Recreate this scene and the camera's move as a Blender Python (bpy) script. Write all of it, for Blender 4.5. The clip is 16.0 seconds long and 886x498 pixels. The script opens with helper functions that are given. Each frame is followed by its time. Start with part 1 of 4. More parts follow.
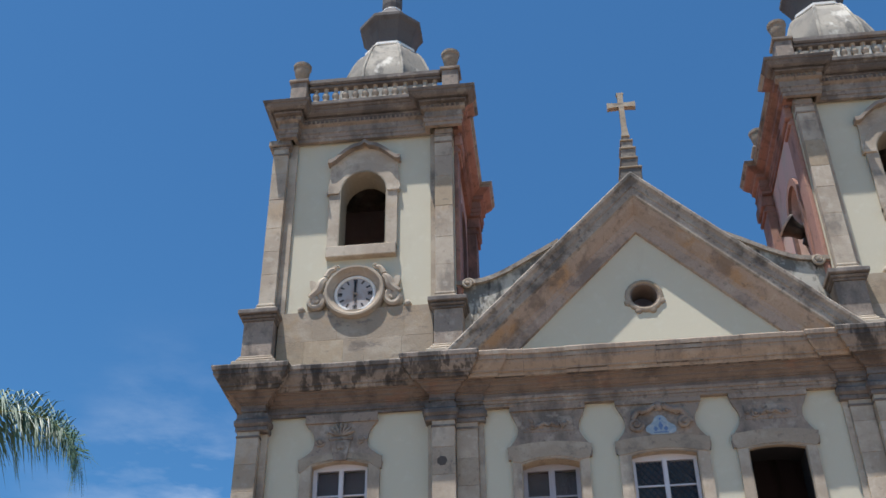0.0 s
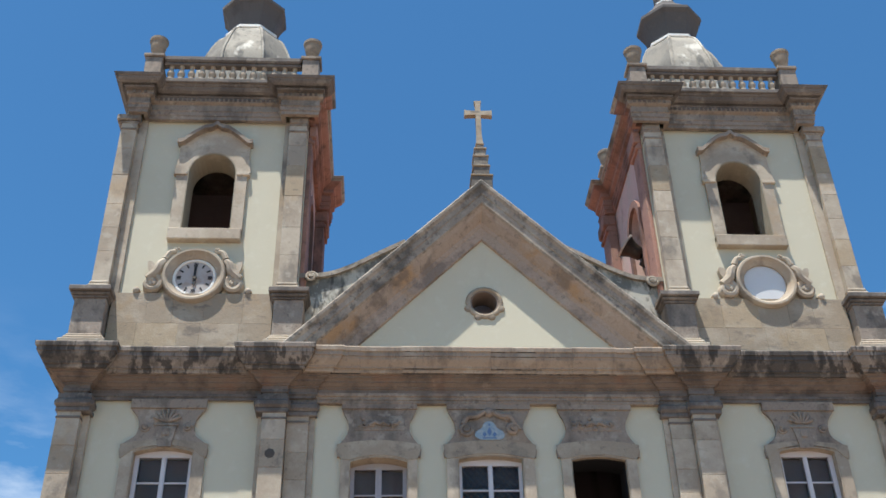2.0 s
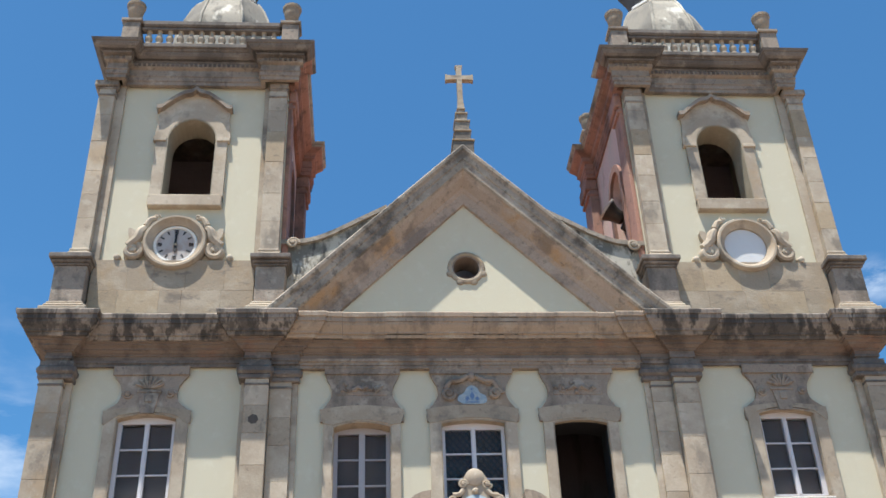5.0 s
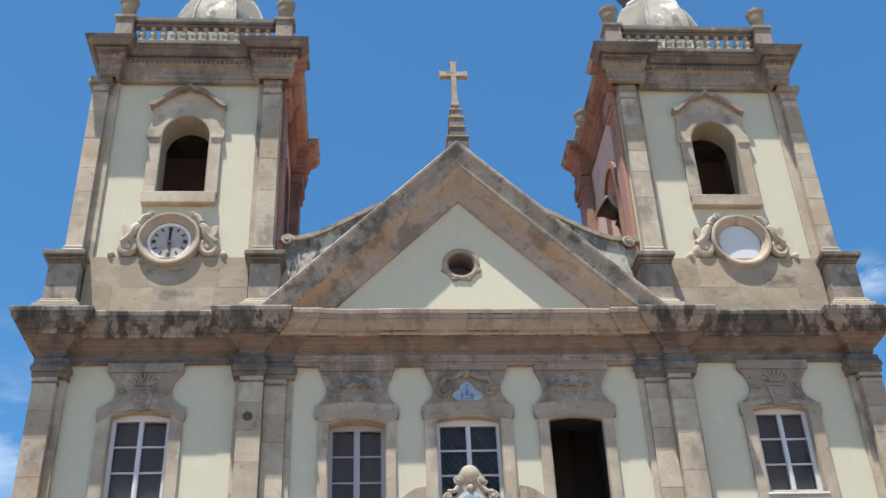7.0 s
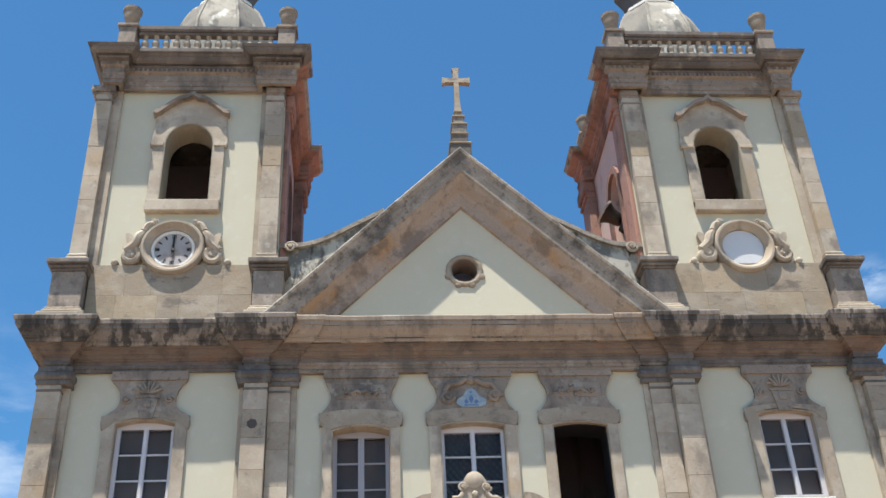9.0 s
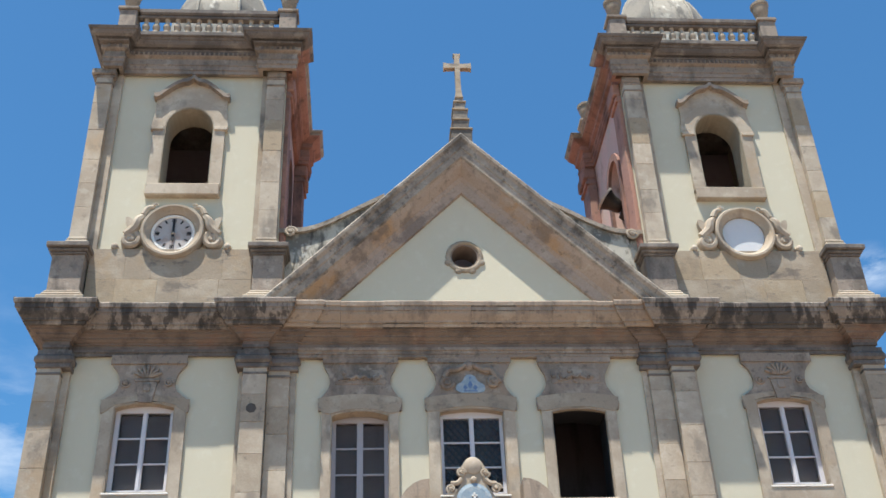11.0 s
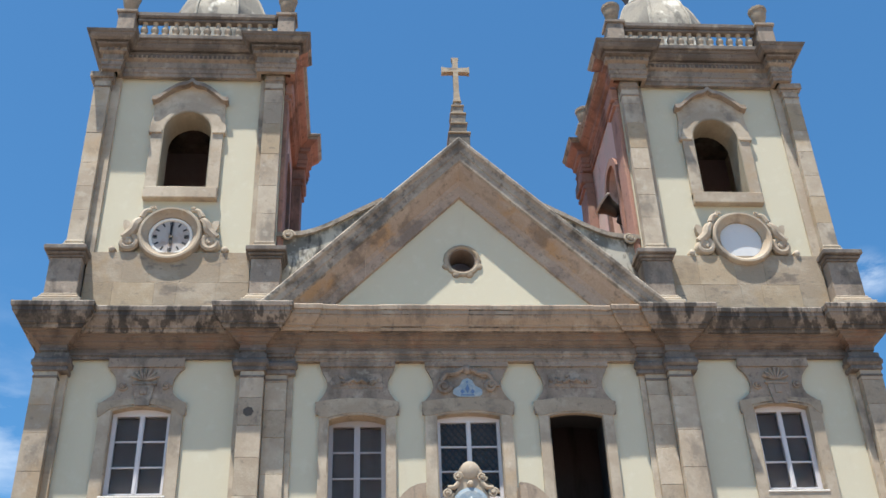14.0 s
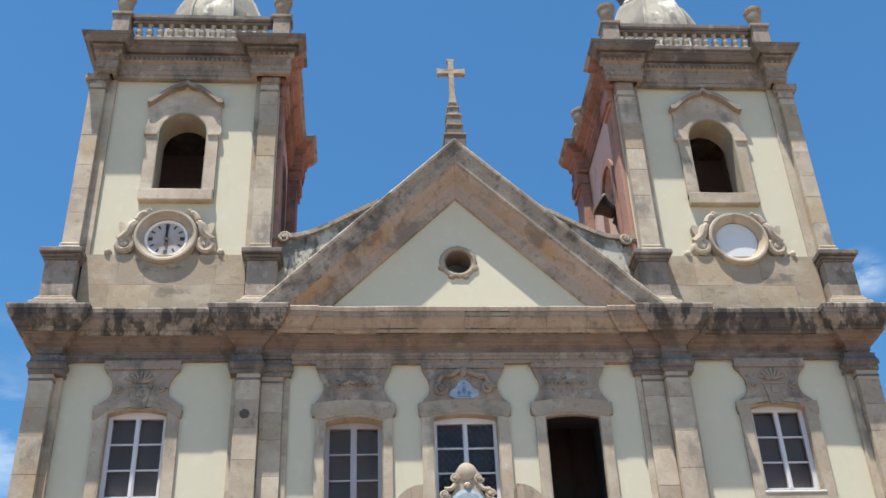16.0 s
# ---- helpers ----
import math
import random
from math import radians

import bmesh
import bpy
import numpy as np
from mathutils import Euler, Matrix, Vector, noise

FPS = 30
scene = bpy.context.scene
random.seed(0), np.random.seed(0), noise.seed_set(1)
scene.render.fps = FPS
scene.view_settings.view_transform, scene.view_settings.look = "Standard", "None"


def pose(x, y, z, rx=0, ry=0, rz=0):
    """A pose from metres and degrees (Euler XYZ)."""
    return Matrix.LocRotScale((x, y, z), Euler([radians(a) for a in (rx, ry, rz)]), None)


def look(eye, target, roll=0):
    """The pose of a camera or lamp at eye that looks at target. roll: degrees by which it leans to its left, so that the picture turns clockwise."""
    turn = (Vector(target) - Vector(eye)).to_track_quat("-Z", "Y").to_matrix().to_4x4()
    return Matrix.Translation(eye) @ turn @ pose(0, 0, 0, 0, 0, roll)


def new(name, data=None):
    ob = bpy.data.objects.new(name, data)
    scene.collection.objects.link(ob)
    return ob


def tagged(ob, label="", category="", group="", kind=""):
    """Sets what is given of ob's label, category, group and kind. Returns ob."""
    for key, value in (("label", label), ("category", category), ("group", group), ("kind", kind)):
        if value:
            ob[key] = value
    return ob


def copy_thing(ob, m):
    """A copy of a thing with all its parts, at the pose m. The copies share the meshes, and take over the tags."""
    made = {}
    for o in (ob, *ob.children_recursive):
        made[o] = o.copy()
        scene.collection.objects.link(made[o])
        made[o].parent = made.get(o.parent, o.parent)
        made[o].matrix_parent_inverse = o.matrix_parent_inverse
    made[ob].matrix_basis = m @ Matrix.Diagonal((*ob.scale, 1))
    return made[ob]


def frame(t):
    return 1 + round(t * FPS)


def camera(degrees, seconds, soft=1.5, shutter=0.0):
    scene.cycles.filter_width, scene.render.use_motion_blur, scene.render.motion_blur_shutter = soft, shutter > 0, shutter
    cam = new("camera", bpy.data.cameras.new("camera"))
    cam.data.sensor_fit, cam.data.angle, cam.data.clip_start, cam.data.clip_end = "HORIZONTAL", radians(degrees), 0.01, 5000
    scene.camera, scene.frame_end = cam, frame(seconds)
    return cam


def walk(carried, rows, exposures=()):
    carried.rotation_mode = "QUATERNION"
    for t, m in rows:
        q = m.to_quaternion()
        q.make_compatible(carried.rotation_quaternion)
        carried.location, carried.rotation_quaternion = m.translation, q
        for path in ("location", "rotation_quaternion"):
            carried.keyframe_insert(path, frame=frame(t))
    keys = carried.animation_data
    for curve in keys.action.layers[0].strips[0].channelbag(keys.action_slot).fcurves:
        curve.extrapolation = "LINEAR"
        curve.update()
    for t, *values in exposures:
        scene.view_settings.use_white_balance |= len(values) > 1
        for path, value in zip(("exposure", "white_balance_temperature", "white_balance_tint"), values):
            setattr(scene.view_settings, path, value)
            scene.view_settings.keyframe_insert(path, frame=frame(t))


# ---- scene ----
cam = camera(43.6, 16.0, soft=1.6)
PATH = [
    (0, (-2.124, -20.062, 1.665), (-2.297, -18.438, 2.82), -0.7),
    (0.5, (-2.122, -20.043, 1.681), (-2.213, -18.413, 2.837), -1.6),
    (1, (-2.124, -20.036, 1.685), (-2.071, -18.397, 2.83), -1.8),
    (1.5, (-2.12, -20.026, 1.698), (-2.019, -18.39, 2.844), -2.0),
    (2, (-2.12, -20.031, 1.694), (-2.017, -18.396, 2.84), -1.4),
    (2.5, (-2.12, -20.027, 1.696), (-2.002, -18.375, 2.816), -1.7),
    (3, (-2.118, -20.02, 1.703), (-2.003, -18.36, 2.813), -2.1),
    (3.5, (-2.12, -20.021, 1.701), (-2.0, -18.361, 2.811), -2.2),
    (4, (-2.12, -20.025, 1.697), (-2.005, -18.361, 2.801), -2.1),
    (4.5, (-2.12, -20.029, 1.693), (-1.992, -18.362, 2.791), -2.1),
    (7, (-2.118, -20.014, 1.708), (-1.972, -18.342, 2.796), -2.6),
    (7.5, (-2.121, -20.013, 1.708), (-1.979, -18.345, 2.802), -2.5),
    (8, (-2.121, -20.018, 1.703), (-1.977, -18.35, 2.798), -2.4),
    (8.5, (-2.119, -20.02, 1.704), (-1.983, -18.353, 2.801), -2.7),
    (9, (-2.12, -20.019, 1.703), (-1.98, -18.353, 2.801), -2.8),
    (11.5, (-2.118, -20.009, 1.709), (-1.977, -18.328, 2.783), -2.3),
    (12, (-2.118, -20.013, 1.708), (-1.967, -18.333, 2.784), -2.5),
    (12.5, (-2.12, -20.009, 1.712), (-1.972, -18.333, 2.793), -2.3),
    (13, (-2.119, -20.013, 1.71), (-1.978, -18.336, 2.792), -2.2),
    (13.5, (-2.119, -20.013, 1.708), (-1.976, -18.337, 2.79), -2.1),
    (14, (-2.119, -20.016, 1.706), (-1.975, -18.341, 2.788), -2.3),
    (14.5, (-2.121, -20.01, 1.712), (-1.978, -18.332, 2.792), -2.4),
    (15, (-2.118, -20.011, 1.712), (-1.975, -18.33, 2.786), -2.4),
    (15.5, (-2.118, -20.012, 1.709), (-1.973, -18.33, 2.781), -2.3),
    (16, (-2.117, -20.003, 1.719), (-1.966, -18.329, 2.803), -2.6),
]
walk(cam, [(t, look(eye, target, roll)) for t, eye, target, roll in PATH], [(0.0, 0.40, 6100, 13), (0.5, 0.41, 6150, 17), (1.0, 0.49, 6170, 14), (1.5, 0.60, 6220, 11), (2.0, 0.67, 6240, 10), (2.5, 0.73, 6300, 10), (3.0, 0.79, 6340, 10), (11.0, 0.83, 6360, 10), (16.0, 0.85, 6420, 10)])

# ---- world, sun ----
SUN = Vector((-0.175, -0.24, 1.0)).normalized()
world = bpy.data.worlds.new("sky_world")
scene.world = world
world.use_nodes = True
wn, wl = world.node_tree.nodes, world.node_tree.links
wn.clear()
w_out, w_bg, w_sky = wn.new("ShaderNodeOutputWorld"), wn.new("ShaderNodeBackground"), wn.new("ShaderNodeTexSky")
w_sky.sky_type, w_sky.sun_disc = "NISHITA", False
w_sky.sun_elevation = math.asin(SUN.z)
w_sky.sun_rotation = math.atan2(SUN.x, SUN.y)
w_sky.air_density, w_sky.dust_density, w_sky.ozone_density = 1.0, 0.3, 1.0
w_bg.inputs["Strength"].default_value = 0.085
# wisps of cloud low beside the church: soft patches of the sky broken up by noise
w_tc, w_map, w_noise, w_ramp = wn.new("ShaderNodeTexCoord"), wn.new("ShaderNodeMapping"), wn.new("ShaderNodeTexNoise"), wn.new("ShaderNodeMapRange")
w_map.inputs["Scale"].default_value, w_map.inputs["Rotation"].default_value = (1.0, 1.0, 3.2), (0.0, 0.45, 0.0)
w_noise.inputs["Scale"].default_value, w_noise.inputs["Detail"].default_value, w_noise.inputs["Roughness"].default_value = 9.0, 7.0, 0.6
w_ramp.inputs["From Min"].default_value, w_ramp.inputs["From Max"].default_value = 0.44, 0.72
wl.new(w_tc.outputs["Generated"], w_map.inputs[0])
wl.new(w_map.outputs[0], w_noise.inputs[0])
wl.new(w_noise.outputs[0], w_ramp.inputs[0])
w_sum = None
for way, wide, amount in (((-0.335, 0.85, 0.40), 0.12, 0.14), ((-0.36, 0.87, 0.33), 0.16, 0.22), ((-0.33, 0.83, 0.455), 0.10, 0.06), ((-0.28, 0.885, 0.37), 0.075, 0.46), ((0.425, 0.771, 0.476), 0.026, 1.3), ((0.47, 0.76, 0.44), 0.04, 0.12)):
    d, r = wn.new("ShaderNodeVectorMath"), wn.new("ShaderNodeMapRange")
    d.operation, r.interpolation_type = "DISTANCE", "SMOOTHSTEP"
    d.inputs[1].default_value = Vector(way).normalized()
    r.inputs["From Min"].default_value, r.inputs["From Max"].default_value, r.inputs["To Min"].default_value, r.inputs["To Max"].default_value = 0.0, wide, amount, 0.0
    wl.new(w_tc.outputs["Generated"], d.inputs[0])
    wl.new(d.outputs["Value"], r.inputs[0])
    if w_sum is None:
        w_sum = r.outputs[0]
    else:
        a = wn.new("ShaderNodeMath")
        wl.new(w_sum, a.inputs[0])
        wl.new(r.outputs[0], a.inputs[1])
        w_sum = a.outputs[0]
w_mul, w_mix = wn.new("ShaderNodeMath"), wn.new("ShaderNodeMixRGB")
w_mul.operation, w_mul.use_clamp = "MULTIPLY", True
w_mix.inputs[2].default_value = (6.5, 7.2, 8.0, 1)
wl.new(w_ramp.outputs[0], w_mul.inputs[0])
wl.new(w_sum, w_mul.inputs[1])
wl.new(w_mul.outputs[0], w_mix.inputs[0])
w_tint = wn.new("ShaderNodeMixRGB")
w_tint.blend_type = "MULTIPLY"
w_tint.inputs[0].default_value, w_tint.inputs[2].default_value = 1.0, (0.50, 0.94, 1.15, 1)
wl.new(w_sky.outputs[0], w_tint.inputs[1])
wl.new(w_tint.outputs[0], w_mix.inputs[1])
wl.new(w_mix.outputs[0], w_bg.inputs[0])
wl.new(w_bg.outputs[0], w_out.inputs[0])
sun = new("sun", bpy.data.lights.new("sun", "SUN"))
sun.data.energy, sun.data.angle, sun.data.color = 5.0, radians(0.53), (1.0, 0.93, 0.82)
sun.matrix_world = look(SUN * 80, (0, 0, 0))


# ---- materials ----
def material(name, base, spots=(), rough=0.85, metal=0.0, bump=0.25, grain=40.0, vary=0.12, spec=0.3, each=None):
    """Base colour, large patches (colour, scale, threshold, softness, amount), fine grain, relief and a tone of its own for each object."""
    m = bpy.data.materials.new(name)
    m.use_nodes = True
    n, l = m.node_tree.nodes, m.node_tree.links
    bsdf = n["Principled BSDF"]
    bsdf.inputs["Roughness"].default_value, bsdf.inputs["Metallic"].default_value = rough, metal
    bsdf.inputs["Specular IOR Level"].default_value = spec
    tc = n.new("ShaderNodeTexCoord")
    col = n.new("ShaderNodeRGB")
    col.outputs[0].default_value = (*base, 1)
    last = col.outputs[0]
    for i, (c, scale, lo, soft, amount, stretch) in enumerate(spots):
        mp, no, ra, mx = n.new("ShaderNodeMapping"), n.new("ShaderNodeTexNoise"), n.new("ShaderNodeMapRange"), n.new("ShaderNodeMixRGB")
        mp.inputs["Location"].default_value = (i * 7.3, i * 3.1, i * 5.7)
        mp.inputs["Scale"].default_value = stretch
        no.inputs["Scale"].default_value, no.inputs["Detail"].default_value, no.inputs["Roughness"].default_value = scale, 6.0, 0.62
        ra.inputs["From Min"].default_value, ra.inputs["From Max"].default_value = lo, lo + soft
        ra.inputs["To Max"].default_value = amount
        mx.inputs[2].default_value = (*c, 1)
        l.new(tc.outputs["Object"], mp.inputs[0])
        l.new(mp.outputs[0], no.inputs[0])
        l.new(no.outputs[0], ra.inputs[0])
        l.new(ra.outputs[0], mx.inputs[0])
        l.new(last, mx.inputs[1])
        last = mx.outputs[0]
    fine, fr, info, ir, both, mul = n.new("ShaderNodeTexNoise"), n.new("ShaderNodeMapRange"), n.new("ShaderNodeObjectInfo"), n.new("ShaderNodeMapRange"), n.new("ShaderNodeMath"), n.new("ShaderNodeMixRGB")
    fine.inputs["Scale"].default_value, fine.inputs["Detail"].default_value = grain, 5.0
    fr.inputs["From Min"].default_value, fr.inputs["From Max"].default_value = 0.3, 0.7
    fr.inputs["To Min"].default_value, fr.inputs["To Max"].default_value = 1 - vary, 1 + vary
    each = vary if each is None else each
    ir.inputs["To Min"].default_value, ir.inputs["To Max"].default_value = 1 - each, 1 + each * 0.6
    both.operation = "MULTIPLY"
    mul.blend_type = "MULTIPLY"
    mul.inputs[0].default_value = 1.0
    l.new(tc.outputs["Object"], fine.inputs[0])
    l.new(fine.outputs[0], fr.inputs[0])
    l.new(info.outputs["Random"], ir.inputs[0])
    l.new(fr.outputs[0], both.inputs[0])
    l.new(ir.outputs[0], both.inputs[1])
    l.new(last, mul.inputs[1])
    l.new(both.outputs[0], mul.inputs[2])
    l.new(mul.outputs[0], bsdf.inputs["Base Color"])
    if bump:
        mid, add, bp = n.new("ShaderNodeTexNoise"), n.new("ShaderNodeMath"), n.new("ShaderNodeBump")
        mid.inputs["Scale"].default_value, mid.inputs["Detail"].default_value = grain / 6, 6.0
        add.operation = "ADD"
        bp.inputs["Strength"].default_value, bp.inputs["Distance"].default_value = bump, 0.02
        l.new(tc.outputs["Object"], mid.inputs[0])
        l.new(mid.outputs[0], add.inputs[0])
        l.new(fine.outputs[0], add.inputs[1])
        l.new(add.outputs[0], bp.inputs["Height"])
        l.new(bp.outputs[0], bsdf.inputs["Normal"])
    return m


ONE = (1, 1, 1)
OCHRE, SOOT, PALE, RUST = (0.36, 0.20, 0.085), (0.045, 0.04, 0.037), (0.52, 0.47, 0.38), (0.30, 0.13, 0.07)
M_STONE = material("granite_stone", (0.385, 0.32, 0.245), [((0.52, 0.455, 0.36), 1.1, 0.46, 0.16, 0.7, ONE), ((0.40, 0.275, 0.15), 0.8, 0.58, 0.1, 0.4, ONE), ((0.16, 0.14, 0.12), 1.7, 0.54, 0.12, 0.6, (1, 1, 0.6)), ((0.15, 0.13, 0.11), 5.0, 0.60, 0.1, 0.4, ONE), ((0.58, 0.53, 0.44), 4.0, 0.58, 0.12, 0.4, ONE)], bump=0.2, vary=0.04, grain=26, each=0.13)
M_CORNICE = material("weathered_cornice_stone", (0.285, 0.235, 0.19), [((0.33, 0.225, 0.13), 0.8, 0.56, 0.12, 0.4, ONE), ((0.11, 0.095, 0.083), 1.6, 0.49, 0.13, 0.7, (1, 1, 0.55)), ((0.45, 0.40, 0.33), 2.9, 0.55, 0.1, 0.5, ONE), ((0.085, 0.075, 0.067), 7.5, 0.57, 0.1, 0.55, ONE)], bump=0.3, vary=0.08, grain=26)
M_SOOTY = material("sooty_cornice_stone", (0.25, 0.212, 0.178), [((0.40, 0.35, 0.29), 3.4, 0.54, 0.1, 0.6, (1, 1, 0.4)), ((0.055, 0.05, 0.046), 1.3, 0.48, 0.06, 0.8, (1, 1, 0.4)), ((0.05, 0.045, 0.042), 4.2, 0.51, 0.06, 0.85, (1, 1, 0.14)), ((0.09, 0.08, 0.07), 9.0, 0.56, 0.1, 0.5, ONE)], bump=0.4, vary=0.1, grain=26)
M_PLINTH = material("patched_plinth_stone", (0.325, 0.265, 0.195), [((0.42, 0.36, 0.28), 1.6, 0.5, 0.12, 0.6, (1, 1, 1.6)), ((0.36, 0.26, 0.15), 1.1, 0.54, 0.1, 0.5, ONE), ((0.14, 0.12, 0.105), 2.0, 0.57, 0.09, 0.7, (0.8, 1, 1.5)), ((0.12, 0.10, 0.085), 5.0, 0.6, 0.08, 0.5, (0.6, 1, 2.0))], bump=0.3, vary=0.05, grain=24, each=0.1)
M_TAN = material("tan_plinth_stone", (0.36, 0.285, 0.195), [((0.43, 0.365, 0.275), 2.2, 0.5, 0.14, 0.6, ONE), ((0.26, 0.205, 0.15), 1.7, 0.55, 0.1, 0.6, ONE), ((0.14, 0.12, 0.10), 6.0, 0.6, 0.08, 0.5, (0.7, 1, 1.4))], bump=0.3, vary=0.05, grain=24, each=0.1)
# darker copy of M_STONE: shade on the arched bands, mixed tone among pilaster blocks
M_JAMB = material("dull_shade_tone_stone", (0.34, 0.28, 0.21), [((0.46, 0.40, 0.31), 1.3, 0.5, 0.16, 0.6, ONE), ((0.17, 0.145, 0.12), 2.4, 0.54, 0.12, 0.6, ONE), ((0.13, 0.11, 0.095), 7.5, 0.58, 0.1, 0.5, ONE)], bump=0.25, vary=0.07, grain=26)
# plaster darkened in colour for the shade inside the belfry arches
M_REVEAL_SHADE = material("shaded_reveal_plaster", (0.30, 0.265, 0.20), [((0.20, 0.175, 0.135), 1.6, 0.5, 0.15, 0.6, (1, 1, 0.5)), ((0.38, 0.34, 0.27), 3.0, 0.56, 0.1, 0.5, ONE)], bump=0.2, vary=0.05)
M_TOWER = material("grey_weathered_stone", (0.168, 0.147, 0.131), [((0.085, 0.076, 0.07), 1.5, 0.47, 0.13, 0.75, (1, 1, 0.55)), ((0.32, 0.285, 0.245), 2.6, 0.55, 0.1, 0.5, ONE), ((0.28, 0.19, 0.12), 0.8, 0.6, 0.1, 0.35, ONE), ((0.07, 0.063, 0.057), 7.5, 0.57, 0.1, 0.55, ONE)], bump=0.3, vary=0.09, grain=26)
M_MID = material("tan_cornice_stone", (0.34, 0.27, 0.205), [((0.42, 0.27, 0.15), 0.7, 0.55, 0.12, 0.4, ONE), ((0.17, 0.14, 0.115), 1.5, 0.52, 0.13, 0.6, (1, 1, 0.5)), ((0.46, 0.40, 0.32), 3.2, 0.55, 0.1, 0.5, (1, 1, 0.6)), ((0.19, 0.155, 0.125), 3.2, 0.51, 0.1, 0.65, (1, 1, 0.15)), ((0.13, 0.11, 0.09), 8.0, 0.57, 0.1, 0.5, ONE)], bump=0.3, vary=0.06, grain=26)
M_BROWN = material("brown_moulding_stone", (0.205, 0.162, 0.132), [((0.27, 0.135, 0.085), 0.7, 0.57, 0.12, 0.5, (1, 1, 0.7)), ((0.095, 0.08, 0.07), 1.4, 0.48, 0.15, 0.7, ONE), ((0.33, 0.27, 0.22), 4.0, 0.58, 0.1, 0.4, ONE)], bump=0.25, vary=0.07, grain=26)
M_UMBER = material("umber_moulding_stone", (0.19, 0.148, 0.122), [((0.22, 0.105, 0.065), 0.7, 0.58, 0.12, 0.5, (1, 1, 0.7)), ((0.06, 0.05, 0.045), 1.4, 0.48, 0.15, 0.7, ONE), ((0.22, 0.18, 0.15), 4.0, 0.56, 0.1, 0.45, ONE)], bump=0.25, vary=0.07, grain=26)
M_OCHRE = material("ochre_gable_stone", (0.37, 0.30, 0.245), [((0.40, 0.235, 0.10), 0.8, 0.53, 0.08, 0.6, (1, 1, 1)), ((0.15, 0.125, 0.11), 1.5, 0.5, 0.12, 0.7, ONE), ((0.46, 0.41, 0.34), 2.2, 0.57, 0.1, 0.5, ONE), ((0.11, 0.095, 0.08), 7.0, 0.58, 0.1, 0.5, ONE)], bump=0.3, vary=0.08, grain=26)
M_RAKE = material("lichened_rake_stone", (0.31, 0.265, 0.215), [((0.43, 0.385, 0.32), 2.2, 0.5, 0.12, 0.65, ONE), ((0.09, 0.08, 0.07), 1.3, 0.5, 0.12, 0.8, ONE), ((0.36, 0.225, 0.11), 0.8, 0.58, 0.1, 0.4, ONE), ((0.06, 0.055, 0.05), 6.0, 0.55, 0.1, 0.6, ONE)], bump=0.4, vary=0.1, grain=26)
M_LICHEN = material("lichened_limewash", (0.46, 0.43, 0.36), [((0.12, 0.115, 0.10), 1.6, 0.46, 0.1, 0.85, (1, 1, 0.6)), ((0.05, 0.047, 0.043), 3.5, 0.53, 0.08, 0.8, (1, 1, 0.35)), ((0.6, 0.58, 0.52), 5.0, 0.58, 0.08, 0.6, ONE)], bump=0.4, vary=0.08)
M_PLASTER = material("cream_plaster", (0.56, 0.525, 0.405), [((0.52, 0.475, 0.355), 0.5, 0.5, 0.25, 0.6, ONE), ((0.47, 0.405, 0.31), 1.6, 0.60, 0.15, 0.35, (1, 1, 0.3)), ((0.62, 0.60, 0.49), 4.0, 0.55, 0.15, 0.4, ONE)], bump=0.12, grain=60, vary=0.03)
M_TERRA = material("terracotta_plaster", (0.34, 0.185, 0.14), [((0.12, 0.075, 0.06), 1.2, 0.47, 0.15, 0.75, (1, 1, 0.5)), ((0.38, 0.22, 0.155), 0.9, 0.56, 0.12, 0.6, ONE), ((0.1, 0.07, 0.06), 6.0, 0.57, 0.1, 0.5, ONE)], bump=0.3)
M_PINK = material("faded_pink_plaster", (0.66, 0.44, 0.375), [((0.55, 0.44, 0.36), 0.8, 0.5, 0.15, 0.8, ONE), ((0.26, 0.115, 0.08), 1.3, 0.55, 0.12, 0.75, (1, 1, 0.5))], bump=0.3)
M_FRAME = material("white_painted_wood", (0.62, 0.605, 0.63), [((0.60, 0.58, 0.60), 3.0, 0.6, 0.2, 0.5, ONE)], rough=0.5, bump=0.05, vary=0.03)
# darker copy of M_FRAME with shade put into the colour
M_SHADED_FRAME = material("shaded_white_wood", (0.40, 0.385, 0.41), [((0.33, 0.31, 0.33), 3.0, 0.55, 0.2, 0.6, (1, 1, 0.3))], rough=0.55, bump=0.05, vary=0.04)
M_DOME = material("limewashed_dome", (0.36, 0.33, 0.275), [((0.27, 0.255, 0.22), 1.4, 0.5, 0.1, 0.7, ONE), ((0.11, 0.105, 0.095), 2.8, 0.53, 0.12, 0.8, (1, 1, 0.45)), ((0.66, 0.63, 0.55), 1.9, 0.58, 0.06, 0.8, (1, 1, 0.6)), ((0.1, 0.095, 0.085), 7.0, 0.58, 0.1, 0.5, ONE)], bump=0.3)
M_STAINED = material("stained_dome_limewash", (0.235, 0.215, 0.18), [((0.17, 0.16, 0.14), 1.6, 0.47, 0.12, 0.8, (1, 1, 0.5)), ((0.55, 0.52, 0.45), 1.6, 0.55, 0.08, 0.8, (1, 1, 0.5)), ((0.1, 0.095, 0.085), 6.0, 0.57, 0.1, 0.5, ONE)], bump=0.3)
M_LANTERN = material("grey_lantern_plaster", (0.115, 0.105, 0.10), [((0.06, 0.052, 0.05), 1.5, 0.5, 0.2, 0.7, (1, 1, 0.4)), ((0.19, 0.165, 0.15), 2.5, 0.6, 0.2, 0.5, ONE)], bump=0.3)
M_WHITE = material("limewash_white", (0.78, 0.77, 0.73), [((0.5, 0.48, 0.44), 3.0, 0.62, 0.15, 0.5, ONE)], bump=0.1)
